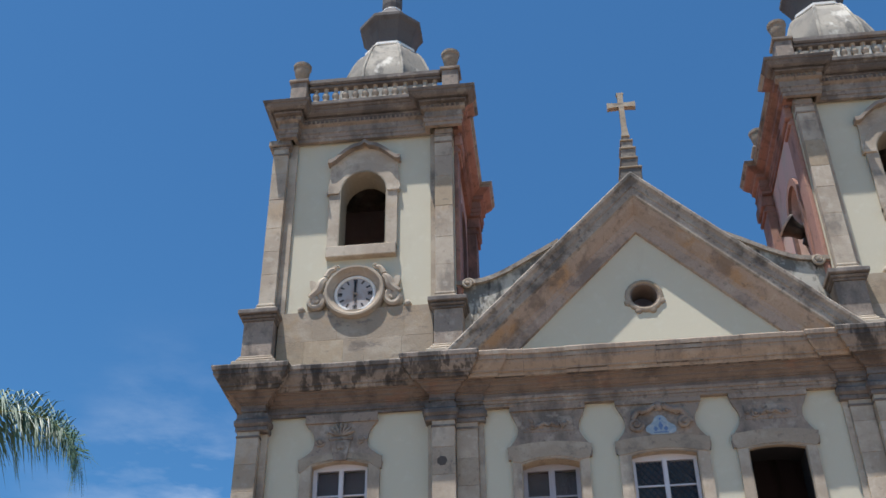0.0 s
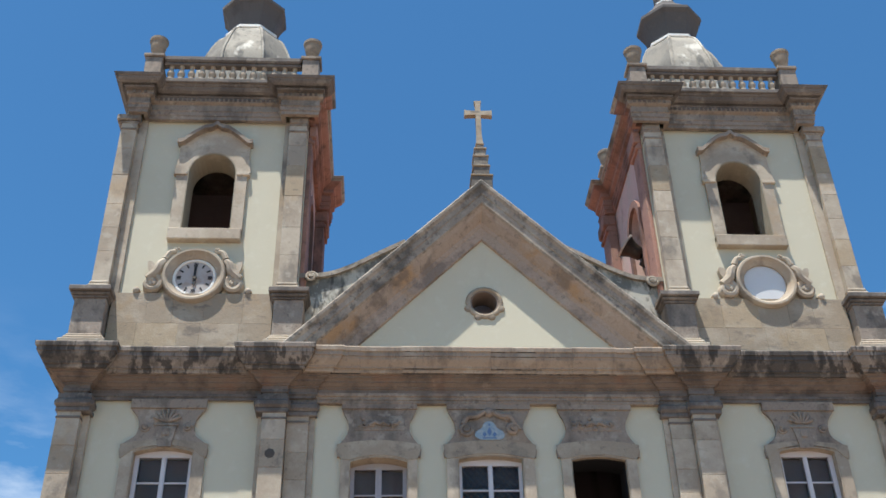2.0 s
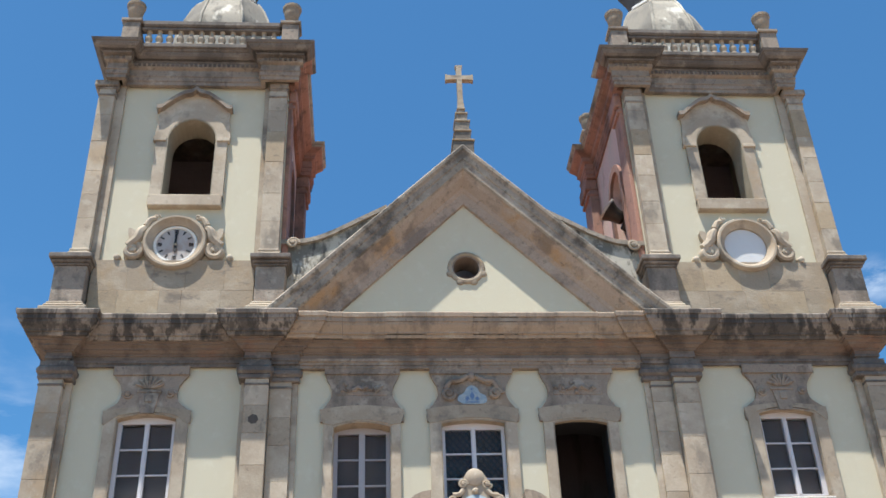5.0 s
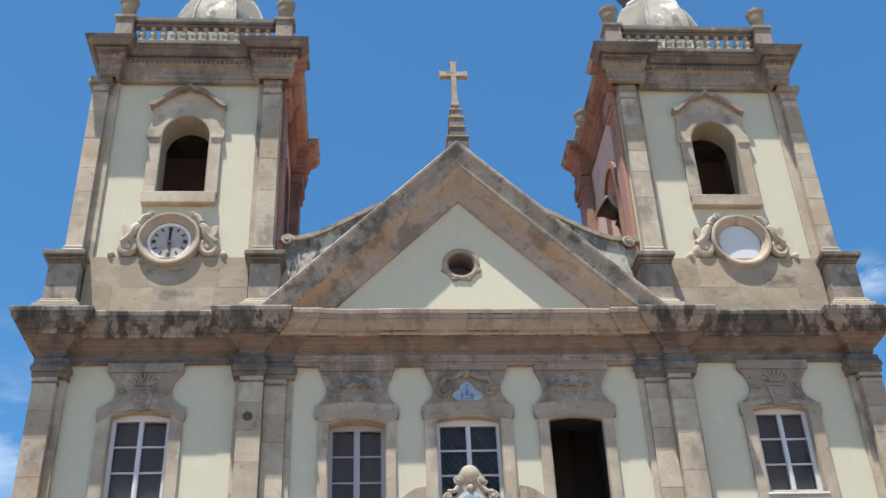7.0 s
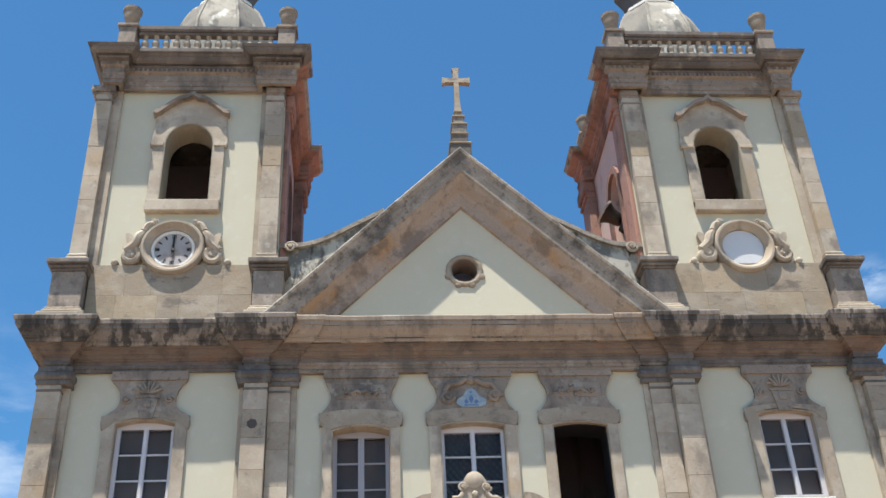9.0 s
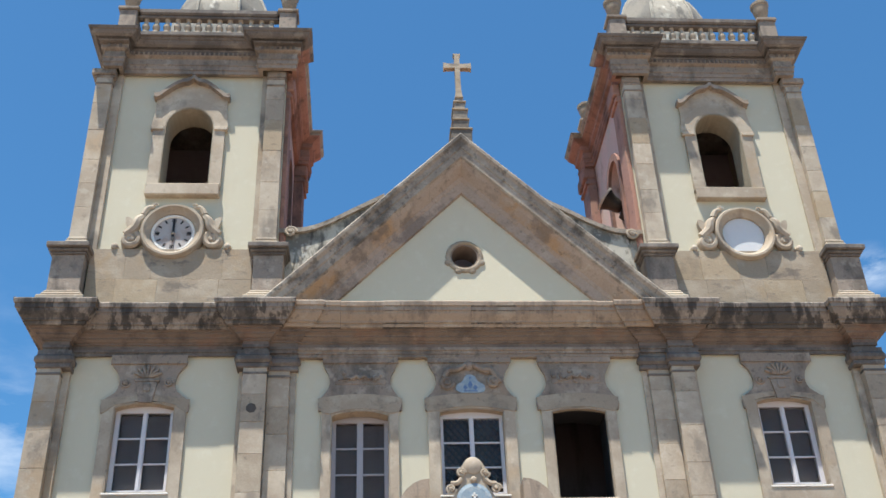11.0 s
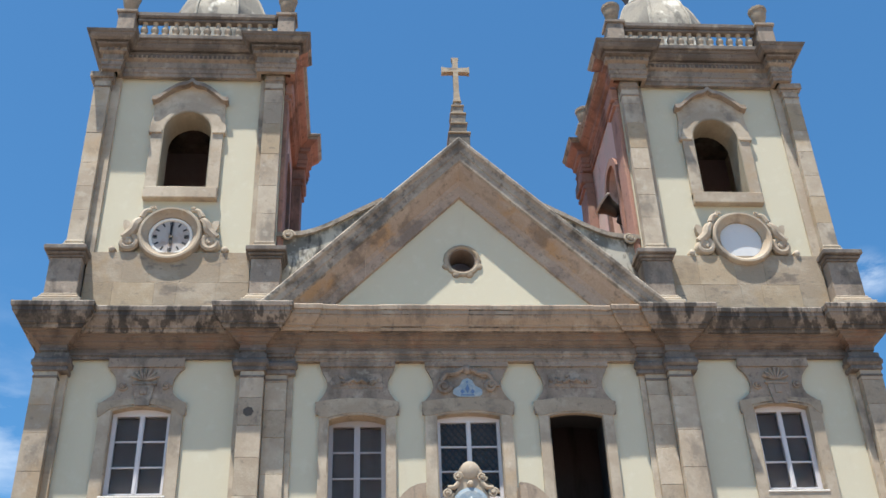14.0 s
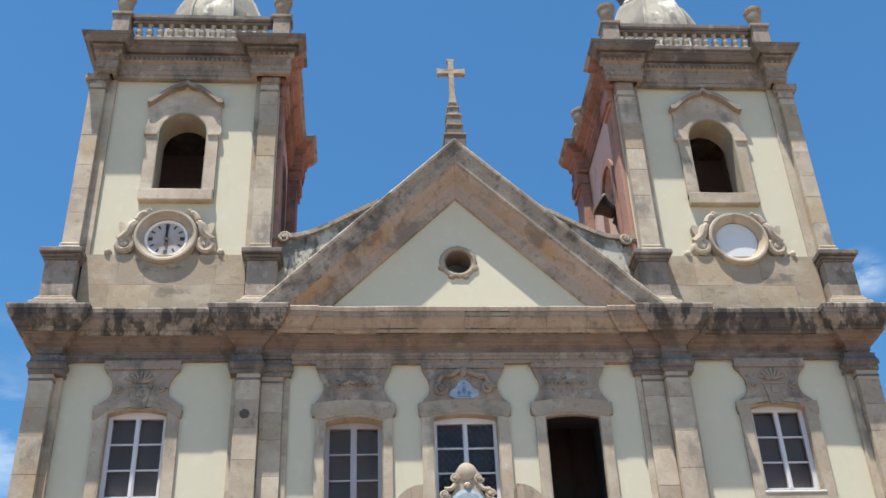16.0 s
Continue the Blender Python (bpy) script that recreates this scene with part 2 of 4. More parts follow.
M_URN = material("clay_urn", (0.31, 0.25, 0.185), [((0.14, 0.12, 0.10), 4.0, 0.48, 0.2, 0.75, ONE), (PALE, 6.0, 0.6, 0.15, 0.4, ONE)], bump=0.5)
M_BRONZE = material("dark_bronze", (0.07, 0.055, 0.045), [((0.12, 0.10, 0.08), 6.0, 0.5, 0.2, 0.6, ONE)], rough=0.5, metal=0.7, bump=0.2)
# pale colour that imitates the sun's highlight on the bell mouth
M_BELLRIM = material("highlight_bell_rim", (0.50, 0.46, 0.42), [((0.38, 0.34, 0.31), 9.0, 0.5, 0.2, 0.6, ONE)], rough=0.5, metal=0.2, bump=0.1)
# black of the iron parts; also stands for shade in the doorway
M_BLACK = material("black_iron_and_shade", (0.02, 0.02, 0.022), rough=0.6, bump=0.1)
M_DIAL = material("enamel_dial", (0.42, 0.39, 0.37), [((0.34, 0.26, 0.21), 2.4, 0.5, 0.12, 0.7, ONE)], rough=0.35, bump=0.0, vary=0.03)
M_BLANK = material("blank_white_dial", (0.60, 0.61, 0.62), [((0.53, 0.54, 0.56), 2.0, 0.55, 0.2, 0.5, ONE)], rough=0.45, bump=0.05, vary=0.02)
M_TILE = material("pale_blue_tile", (0.28, 0.35, 0.40), [((0.42, 0.44, 0.44), 9.0, 0.5, 0.1, 0.7, ONE), ((0.20, 0.27, 0.36), 12.0, 0.55, 0.1, 0.5, ONE)], rough=0.3, bump=0.05)
M_BLUE = material("cobalt_blue_glaze", (0.12, 0.19, 0.33), rough=0.3, bump=0.05)
M_DARK = material("dim_interior_plaster", (0.42, 0.36, 0.37), [((0.28, 0.23, 0.24), 0.8, 0.5, 0.2, 0.7, ONE)], bump=0.2)
M_LEAD = material("diamond_lattice", (0.075, 0.09, 0.115), rough=0.5, bump=0.0)
M_SCREEN = material("dark_mesh_screen", (0.20, 0.185, 0.185), [((0.12, 0.11, 0.11), 2.5, 0.5, 0.15, 0.6, (1, 1, 0.5)), ((0.03, 0.03, 0.033), 60.0, 0.5, 0.1, 0.6, ONE)], rough=0.9, bump=0.0)
# the unlit room's darkness is put into this brown
M_ROOM_SHADE = material("room_shade", (0.11, 0.085, 0.09), [((0.03, 0.022, 0.022), 3.0, 0.5, 0.2, 0.7, (1, 1, 0.2))], rough=0.6, bump=0.1)
# colour chosen for the warm light it throws up onto the front
M_GROUND = material("bounce_ground", (0.28, 0.207, 0.155), [((0.225, 0.165, 0.125), 0.4, 0.5, 0.2, 0.7, ONE), ((0.34, 0.27, 0.205), 1.5, 0.55, 0.2, 0.5, ONE)], bump=0.3, grain=20)
M_ROOF = material("clay_roof_tiles", (0.34, 0.15, 0.09), [((0.18, 0.10, 0.07), 1.3, 0.5, 0.2, 0.7, ONE)], bump=0.4)
M_LEAF = material("palm_leaf", (0.10, 0.19, 0.125), [((0.19, 0.27, 0.12), 1.5, 0.5, 0.2, 0.6, ONE)], rough=0.45, bump=0.0, vary=0.25, spec=0.4)
M_TRUNK = material("palm_trunk_bark", (0.24, 0.20, 0.16), [((0.13, 0.11, 0.09), 2.0, 0.5, 0.2, 0.7, (1, 1, 4))], bump=0.6)
M_RACHIS = material("palm_leaf_stem", (0.28, 0.30, 0.08), rough=0.5, bump=0.1)

M_GLASS = bpy.data.materials.new("window_glass")
M_GLASS.use_nodes = True
_g = M_GLASS.node_tree.nodes["Principled BSDF"]
_g.inputs["Base Color"].default_value = (0.82, 0.8, 0.78, 1)
_g.inputs["Transmission Weight"].default_value, _g.inputs["Roughness"].default_value, _g.inputs["IOR"].default_value = 1.0, 0.03, 1.17


# ---- mesh helpers ----
def box(bm, x0, x1, y0, y1, z0, z1, bev=0.0):
    x0, x1, y0, y1, z0, z1 = min(x0, x1), max(x0, x1), min(y0, y1), max(y0, y1), min(z0, z1), max(z0, z1)
    v = [bm.verts.new((x, y, z)) for z in (z0, z1) for x, y in ((x0, y0), (x1, y0), (x1, y1), (x0, y1))]
    fs = [bm.faces.new([v[i] for i in q]) for q in ((3, 2, 1, 0), (4, 5, 6, 7), (0, 1, 5, 4), (1, 2, 6, 5), (2, 3, 7, 6), (3, 0, 4, 7))]
    if bev:
        es = {e for f in fs for e in f.edges}
        bmesh.ops.bevel(bm, geom=list(es), offset=bev, segments=1, affect="EDGES", profile=0.5)
    return bm


def prism(bm, outer, y0, y1, holes=()):
    """A slab between y0 and y1 with an outline in x and z, and holes through it."""
    edges = []
    for loop in (outer, *holes):
        vs = [bm.verts.new((x, y0, z)) for x, z in loop]
        edges += [bm.edges.new((a, b)) for a, b in zip(vs, vs[1:] + vs[:1])]
    if holes:
        fs = [g for g in bmesh.ops.triangle_fill(bm, edges=edges, use_beauty=True)["geom"] if isinstance(g, bmesh.types.BMFace)]
    else:
        fs = [bm.faces.new(vs)]
    ext = bmesh.ops.extrude_face_region(bm, geom=fs)["geom"]
    for g in ext:
        if isinstance(g, bmesh.types.BMVert):
            g.co.y += y1 - y0
    return bm


def turn_to_x(bm, x0):
    """Lays what was drawn in x and z into y and z, with its depth along x from x0."""
    for v in bm.verts:
        v.co = Vector((x0 + v.co.y, v.co.x, v.co.z))
    return bm


def sweep(bm, profile, path, caps=True):
    """A moulding: profile of (outward, height), along a path in plan whose outer side is on its right, with mitred corners."""
    rings = []
    for i, p in enumerate(path):
        p = Vector(p)
        a = (p - Vector(path[i - 1])).normalized() if i else None
        b = (Vector(path[i + 1]) - p).normalized() if i + 1 < len(path) else None
        na = Vector((a.y, -a.x)) if a else None
        nb = Vector((b.y, -b.x)) if b else None
        if na is None or nb is None:
            off = nb if na is None else na
        else:
            off = (na + nb) / (1 + na.dot(nb))
        rings.append([bm.verts.new((p.x + off.x * d, p.y + off.y * d, z)) for d, z in profile])
    for r, q in zip(rings, rings[1:]):
        for j in range(len(profile)):
            k = (j + 1) % len(profile)
            bm.faces.new((r[j], q[j], q[k], r[k]))
    if caps:
        bm.faces.new(rings[0])
        bm.faces.new(rings[-1][::-1])
    return bm


def lathe(bm, profile, n=20, at=(0, 0, 0), phase=0.0):
    rings = []
    for r, z in profile:
        rings.append([bm.verts.new((at[0] + r * math.cos(phase + 2 * math.pi * i / n), at[1] + r * math.sin(phase + 2 * math.pi * i / n), at[2] + z)) for i in range(n)])
    for a, b in zip(rings, rings[1:]):
        for i in range(n):
            bm.faces.new((a[i], a[(i + 1) % n], b[(i + 1) % n], b[i]))
    bm.faces.new(rings[0][::-1])
    bm.faces.new(rings[-1])
    return bm


def tube(bm, pts, radii, n=8):
    rings = []
    for i, p in enumerate(pts):
        p = Vector(p)
        d = (Vector(pts[min(i + 1, len(pts) - 1)]) - Vector(pts[max(i - 1, 0)])).normalized()
        s = d.orthogonal().normalized() if abs(d.y) > 0.9 else d.cross(Vector((0, 1, 0))).normalized()
        u = s.cross(d)
        r = radii[i] if hasattr(radii, "__len__") else radii
        rings.append([bm.verts.new(p + (s * math.cos(2 * math.pi * k / n) + u * math.sin(2 * math.pi * k / n)) * r) for k in range(n)])
    for a, b in zip(rings, rings[1:]):
        for i in range(n):
            bm.faces.new((a[i], a[(i + 1) % n], b[(i + 1) % n], b[i]))
    bm.faces.new(rings[0][::-1])
    bm.faces.new(rings[-1])
    return bm


def volute(bm, cx, cz, y, r, s=1, turns=1.6, thick=0.3, start=0.0):
    """A carved scroll that winds inwards, with a boss at its eye."""
    pts, rad = [], []
    for i in range(25):
        f = i / 24
        a = start + s * f * turns * 2 * math.pi
        q = r * (1 - 0.78 * f)
        pts.append((cx + q * math.cos(a), y - 0.05 * f, cz + q * math.sin(a)))
        rad.append(r * thick * (1 - 0.4 * f))
    tube(bm, pts, rad, 7)
    lathe_y(bm, [(0.02, -0.1 * r), (0.28 * r, -0.05 * r), (0.34 * r, 0.3 * r)], cx, y - 0.06, cz, 10)
    return bm


def lathe_y(bm, profile, cx, y, cz, n=32):
    """A turned shape whose axis runs along y: profile of (radius, y offset)."""
    rings = [[bm.verts.new((cx + r * math.cos(2 * math.pi * i / n), y + d, cz + r * math.sin(2 * math.pi * i / n))) for i in range(n)] for r, d in profile]
    for a, b in zip(rings, rings[1:]):
        for i in range(n):
            bm.faces.new((a[i], a[(i + 1) % n], b[(i + 1) % n], b[i]))
    bm.faces.new(rings[0][::-1])
    bm.faces.new(rings[-1])
    return bm


def ring_y(bm, profile, cx, y, cz, n=40):
    """A closed ring whose axis runs along y: closed profile of (radius, y offset)."""
    rings = [[bm.verts.new((cx + r * math.cos(2 * math.pi * i / n), y + d, cz + r * math.sin(2 * math.pi * i / n))) for i in range(n)] for r, d in profile]
    for a, b in zip(rings, rings[1:] + rings[:1]):
        for i in range(n):
            bm.faces.new((a[i], a[(i + 1) % n], b[(i + 1) % n], b[i]))
    return bm


def part(name, bm, mat, parent=None, label="", smooth=False):
    bmesh.ops.recalc_face_normals(bm, faces=bm.faces)
    me = bpy.data.meshes.new(name)
    bm.to_mesh(me)
    bm.free()
    me.materials.append(mat)
    if smooth:
        me.shade_smooth()
        me.set_sharp_from_angle(angle=radians(40))
    ob = new(name, me)
    ob.parent = parent
    if label:
        tagged(ob, label)
    return ob


def pieces(name, bm, mat, parent, smooth=False):
    """Each separate island of the mesh becomes a part of its own."""
    bm.verts.index_update()
    left = set(bm.verts)
    while left:
        stack, got = [left.pop()], []
        while stack:
            v = stack.pop()
            got.append(v)
            for e in v.link_edges:
                o = e.other_vert(v)
                if o in left:
                    left.remove(o)
                    stack.append(o)
        nb, made = bmesh.new(), {}
        for v in got:
            made[v] = nb.verts.new(v.co)
        for f in {f for v in got for f in v.link_faces}:
            nb.faces.new([made[v] for v in f.verts])
        part(name, nb, mat, parent, smooth=smooth)
    bm.free()


def BM():
    return bmesh.new()


def thing(name, label, category, group="", kind="", at=(0, 0, 0)):
    ob = new(name)
    ob.location = at
    return tagged(ob, label, category, group, kind)


def arch(cx, half, z0, spring, rise, n=14):
    """Outline of an opening: jambs and a round or segmental head."""
    pts = [(cx - half, z0), (cx + half, z0)]
    for i in range(n + 1):
        a = math.pi * i / n
        pts.append((cx + half * math.cos(a), spring + rise * math.sin(a)))
    return pts


def seg_arch(cx, half, z0, spring, rise, n=10):
    pts = [(cx - half, z0), (cx + half, z0)]
    for i in range(n + 1):
        t = 1 - 2 * i / n
        pts.append((cx + half * t, spring + rise * (1 - t * t)))
    return pts


def spline(pts, n=6):
    """A smooth line through the points."""
    out = []
    q = [pts[0], *pts, pts[-1]]
    for i in range(1, len(q) - 2):
        p0, p1, p2, p3 = (Vector(v) for v in q[i - 1:i + 3])
        for k in range(n):
            t = k / n
            out.append(tuple(0.5 * ((2 * p1) + (p2 - p0) * t + (2 * p0 - 5 * p1 + 4 * p2 - p3) * t * t + (3 * p1 - p0 - 3 * p2 + p3) * t ** 3)))
    out.append(tuple(pts[-1]))
    return out


def stones(parent, u0, u1, y0, y1, z0, z1, step, mat, rng, bev=0.006):
    """A pier of stacked stone blocks, each a part."""
    z = z0
    while z < z1 - 0.02:
        h = step * (0.8 + 0.45 * rng.random())
        top = z1 if z + h > z1 - 0.25 else z + h
        part("stone_block", box(BM(), u0, u1, y0 - 0.006 * rng.random(), y1, z + 0.0015, top - 0.0015, bev), rng.choice(mat), parent)
        z = top


rng = random.Random(5)
WALL = 0.65          # thickness of the front wall
CORN = 12.85         # top of the main cornice
TOP = 20.14          # top of the tower cornice

# ---- ground ----
# unseen ground, added to bounce light into the shaded stonework
part("ground", box(BM(), -700, 700, -700, 700, -0.3, 0.0), M_GROUND)
tagged(bpy.data.objects["ground"], "unseen ground in front of the church, coloured to bounce warm light", "ground", kind="structure")

# ---- church body ----
church = thing("church", "cream-plastered colonial church front with weathered granite trim", "church")
# openings of the front: centre, half width, sill, spring, rise
OPEN = [(-6.36, 0.59, 9.12, 10.86, 0.10), (-2.21, 0.58, 8.9, 10.66, 0.10), (-0.03, 0.65, 9.0, 10.72, 0.075), (2.10, 0.56, 8.9, 10.71, 0.07), (6.29, 0.59, 9.12, 10.90, 0.09)]
front = prism(BM(), [(-8.3, 0.0), (8.3, 0.0), (8.3, 12.4), (-8.3, 12.4)], 0.0, WALL, [seg_arch(*o) for o in OPEN])
part("front_wall", front, M_PLASTER, church, "cream plaster wall in sun and shade")
back = BM()
box(back, -8.3, -7.7, WALL, 18, 0, 12.4)
box(back, 7.7, 8.3, WALL, 18, 0, 12.4)
box(back, -8.3, 8.3, 18, 18.6, 0, 12.4)
part("side_wall", back, M_PLASTER, church)
# added backing behind the openings, dark in colour to stand for the room's shade
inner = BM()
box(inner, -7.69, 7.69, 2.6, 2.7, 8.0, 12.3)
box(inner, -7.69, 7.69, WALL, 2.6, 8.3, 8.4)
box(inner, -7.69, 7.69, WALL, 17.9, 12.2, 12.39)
part("inner_partition", inner, M_ROOM_SHADE, church)
roof = BM()
prism(roof, [(-8.4, 12.85), (-3.4, 12.85), (0, 15.6), (3.4, 12.85), (8.4, 12.85), (8.4, 12.41), (-8.4, 12.41)], 2.7, 18.8)
part("roof", roof, M_ROOF, church, "clay-tiled roof behind the gable")


def pilaster(u0, u1, y, strips=(), z0=0.0, z1=11.72, cap=True, step=0.62):
    p = tagged(new("pilaster"), "granite pilaster of stacked blocks")
    p.parent = church
    stones(p, u0, u1, y, 0.0, z0, z1, step, (M_STONE, M_STONE, M_JAMB), rng)
    for a, b, yy in strips:
        part("side_strip", box(BM(), a, b, yy, 0.0, z0, z1, 0.006), M_STONE, p)
    if cap:
        w0, w1 = min(u0, u1, *[a for s in strips for a in s[:2]]), max(u0, u1, *[a for s in strips for a in s[:2]])
        bm = BM()
        box(bm, u0 - 0.015, u1 + 0.015, y - 0.02, 0, 11.44, 11.49, 0.01)
        box(bm, w0 - 0.04, w1 + 0.04, y - 0.04, 0, 11.58, 11.68, 0.015)
        box(bm, w0 - 0.08, w1 + 0.08, y - 0.09, 0, 11.68, 11.86, 0.05)
        box(bm, w0 - 0.03, w1 + 0.03, y - 0.04, 0, 11.86, 11.96)
        part("capital", bm, M_TOWER, p)
    return p


for s in (-1, 1):
    def U(a, b):
        return (min(s * a, s * b), max(s * a, s * b))
    pilaster(*U(8.0, 8.45), -0.285, [(*U(7.86, 8.0), -0.12)])
    pilaster(*U(4.04, 4.50), -0.27, [(*U(4.50, 4.60), -0.08)])
    pilaster(*U(3.60, 4.03), -0.10, [(*U(3.48, 3.60), -0.045)])


def mirror_path(half):
    return half + [(-x, y) for x, y in half[::-1]]


# plan of the entablature, from the outer corner to the middle
HALF = [(-8.38, 2.6), (-8.38, -0.30), (-7.92, -0.30), (-7.92, -0.085), (-4.52, -0.085), (-4.52, -0.30), (-4.05, -0.30), (-4.05, -0.19), (-3.48, -0.19), (-3.48, -0.14)]
ENT = mirror_path(HALF)
entab = tagged(new("entablature"), "weathered stone entablature with brown mouldings")
entab.parent = church
ARCHI = [(-0.05, 11.94), (0.0, 11.94), (0.0, 12.0), (0.03, 12.01), (0.03, 12.07), (-0.05, 12.07)]
FRIEZE = [(-0.05, 12.07), (0.02, 12.07), (0.02, 12.15), (0.055, 12.16), (0.055, 12.19), (0.09, 12.20), (0.13, 12.235), (0.155, 12.24), (0.155, 12.27), (0.20, 12.295), (0.24, 12.305), (0.24, 12.335), (0.29, 12.345), (0.29, 12.36), (-0.05, 12.36)]
CORONA = [(-0.05, 12.36), (0.33, 12.365), (0.35, 12.40), (0.35, 12.43), (0.395, 12.44), (0.395, 12.47), (0.45, 12.53), (0.495, 12.59), (0.505, 12.64), (0.53, 12.645), (0.53, 12.73), (0.56, 12.74), (0.57, 12.82), (0.55, 12.85), (-0.05, 12.87)]
BAY = [(-x, y) for x, y in HALF[::-1]]
MID = [(-3.48, -0.14), (3.48, -0.14)]
for line, mat in ((HALF, M_TOWER), (MID, M_CORNICE), (BAY, M_TOWER)):
    part("architrave", sweep(BM(), ARCHI, line), mat, entab)
part("lower_fascia", box(BM(), -3.47, 3.47, -0.12, 0.0, 11.87, 11.945, 0.008), M_CORNICE, entab)
for line, mat in ((HALF, M_UMBER), (MID, M_BROWN), (BAY, M_UMBER)):
    part("frieze", sweep(BM(), FRIEZE, line), mat, entab, "brown-stained moulded frieze")
part("cornice_core", sweep(BM(), [(d - 0.012 if d > 0.3 else d, z - (0.012 if z > 12.8 else 0)) for d, z in CORONA], ENT), M_SOOTY, entab)


def corona_stones(profile, path, lengths, mat_of, parent, name="cornice_stone"):
    """The stones of a cornice: each leg of the path cut into lengths, mitred at the corners, with open joints."""
    for i in range(len(path) - 1):
        a, b = Vector(path[i]), Vector(path[i + 1])
        L = (b - a).length
        n = max(1, round(L / lengths))
        cuts = [0.0] + [(k + 0.2 * (rng.random() - 0.5)) / n for k in range(1, n)] + [1.0]
        for k in range(n):
            bm = BM()
            pre = [tuple(path[i - 1])] if k == 0 and i > 0 else []
            post = [tuple(path[i + 2])] if k == n - 1 and i + 2 < len(path) else []
            p, q = a.lerp(b, cuts[k]), a.lerp(b, cuts[k + 1])
            d = (b - a).normalized()
            if not pre:
                p = p + d * 0.002
            if not post:
                q = q - d * 0.002
            jd, jz = 0.014 * (rng.random() - 0.5), 0.012 * (rng.random() - 0.5)
            sweep_leg(bm, [(dd + jd if dd > 0.2 else dd, z + jz if dd > 0.2 else z) for dd, z in profile], p, q, pre, post)
            part(name, bm, mat_of((p + q) / 2), parent)


def sweep_leg(bm, profile, p, q, pre, post):
    d = (q - p).normalized()
    nn = Vector((d.y, -d.x))

    def off(o, at_start):
        if not o:
            return nn
        e = (p - Vector(o[0])).normalized() if at_start else (Vector(o[0]) - q).normalized()
        m = Vector((e.y, -e.x))
        return (m + nn) / (1 + m.dot(nn))
    rings = [[bm.verts.new((c.x + v.x * dd, c.y + v.y * dd, z)) for dd, z in profile] for c, v in ((p, off(pre, True)), (q, off(post, False)))]
    r, t = rings
    for j in range(len(profile)):
        k = (j + 1) % len(profile)
        bm.faces.new((r[j], t[j], t[k], r[k]))
    bm.faces.new(r)
    bm.faces.new(t[::-1])


corona_stones(CORONA, ENT, 0.85, lambda c: M_SOOTY if abs(c.x) > 4.1 else M_MID, entab)

# ---- gable ----
gable = tagged(new("gable"), "triangular gable with ochre-stained raking cornice")
gable.parent = church
OC = (0.0, 14.33)
octo = [(OC[0] + 0.31 * math.cos(2 * math.pi * i / 24), OC[1] + 0.31 * math.sin(2 * math.pi * i / 24)) for i in range(24)]
part("gable_wall", prism(BM(), [(-3.9, 12.6), (3.9, 12.6), (3.9, 13.0), (0, 16.8), (-3.9, 13.0)], 0.0, 0.55, [octo]), M_PLASTER, gable, "cream plaster tympanum")
part("gable_backing", box(BM(), -0.9, 0.9, 0.9, 1.0, 13.2, 15.0), M_DARK, gable)
# raking cornice, laid out as an outward profile along each slope: (drop, depth)
APEX, SLOPE, FOOT = 17.25, 1.02, 4.22
RAKE_UP = [(0.0, 0.55), (0.0, -0.60), (0.05, -0.63), (0.13, -0.62), (0.18, -0.58), (0.22, -0.56), (0.36, -0.545), (0.38, -0.52), (0.58, -0.50), (0.62, -0.46), (0.62, 0.55)]
RAKE_LOW = [(0.62, 0.55), (0.62, -0.45), (0.66, -0.41), (0.72, -0.36), (0.78, -0.29), (0.84, -0.22), (0.89, -0.16), (0.97, -0.13), (1.0, -0.11), (1.28, -0.075), (1.30, 0.0), (1.30, 0.55)]


def rake_piece(bm, s, x0, x1, profile, lift=0.0):
    rings = []
    for x in (x0, x1):
        rings.append([bm.verts.new((s * x, y, APEX + lift - SLOPE * x - dz)) for dz, y in profile])
    a, b = rings
    for j in range(len(profile)):
        k = (j + 1) % len(profile)
        bm.faces.new((a[j], b[j], b[k], a[k]))
    bm.faces.new(a)
    bm.faces.new(b[::-1])
    return bm


for s in (-1, 1):
    x = 0.0
    while x < FOOT - 0.02:
        w = 0.62 + 0.2 * rng.random()
        e = FOOT if x + w > FOOT - 0.3 else x + w
        part("raking_cornice_stone", rake_piece(BM(), s, x + (0.0015 if x else 0), e - 0.0015, RAKE_UP, 0.008 * (rng.random() - 0.5) if x else 0.0), M_RAKE, gable)
        part("raking_bed_stone", rake_piece(BM(), s, x + (0.0015 if x else 0), e - 0.0015, RAKE_LOW), M_OCHRE, gable)
        x = e
ocu = BM()
ring_y(ocu, [(0.305, 0.0), (0.305, -0.035), (0.335, -0.05), (0.375, -0.045), (0.395, -0.03), (0.41, 0.0)], OC[0], 0.0, OC[1], 16)
for i in range(4, 8):
    a = 2 * math.pi * (i + 0.5) / 8
    lathe_y(ocu, [(0.03, -0.045), (0.07, -0.035), (0.09, 0.0)], OC[0] + 0.375 * math.cos(a), 0.0, OC[1] + 0.375 * math.sin(a), 10)
lin = BM()
ring_y(lin, [(0.312, -0.02), (0.312, 0.54), (0.275, 0.54), (0.275, -0.02)], OC[0], 0.0, OC[1], 24)
part("oculus_lining", lin, M_BROWN, gable)
part("oculus_ring", ocu, M_PLINTH, gable, "scalloped stone ring round a dark oculus")
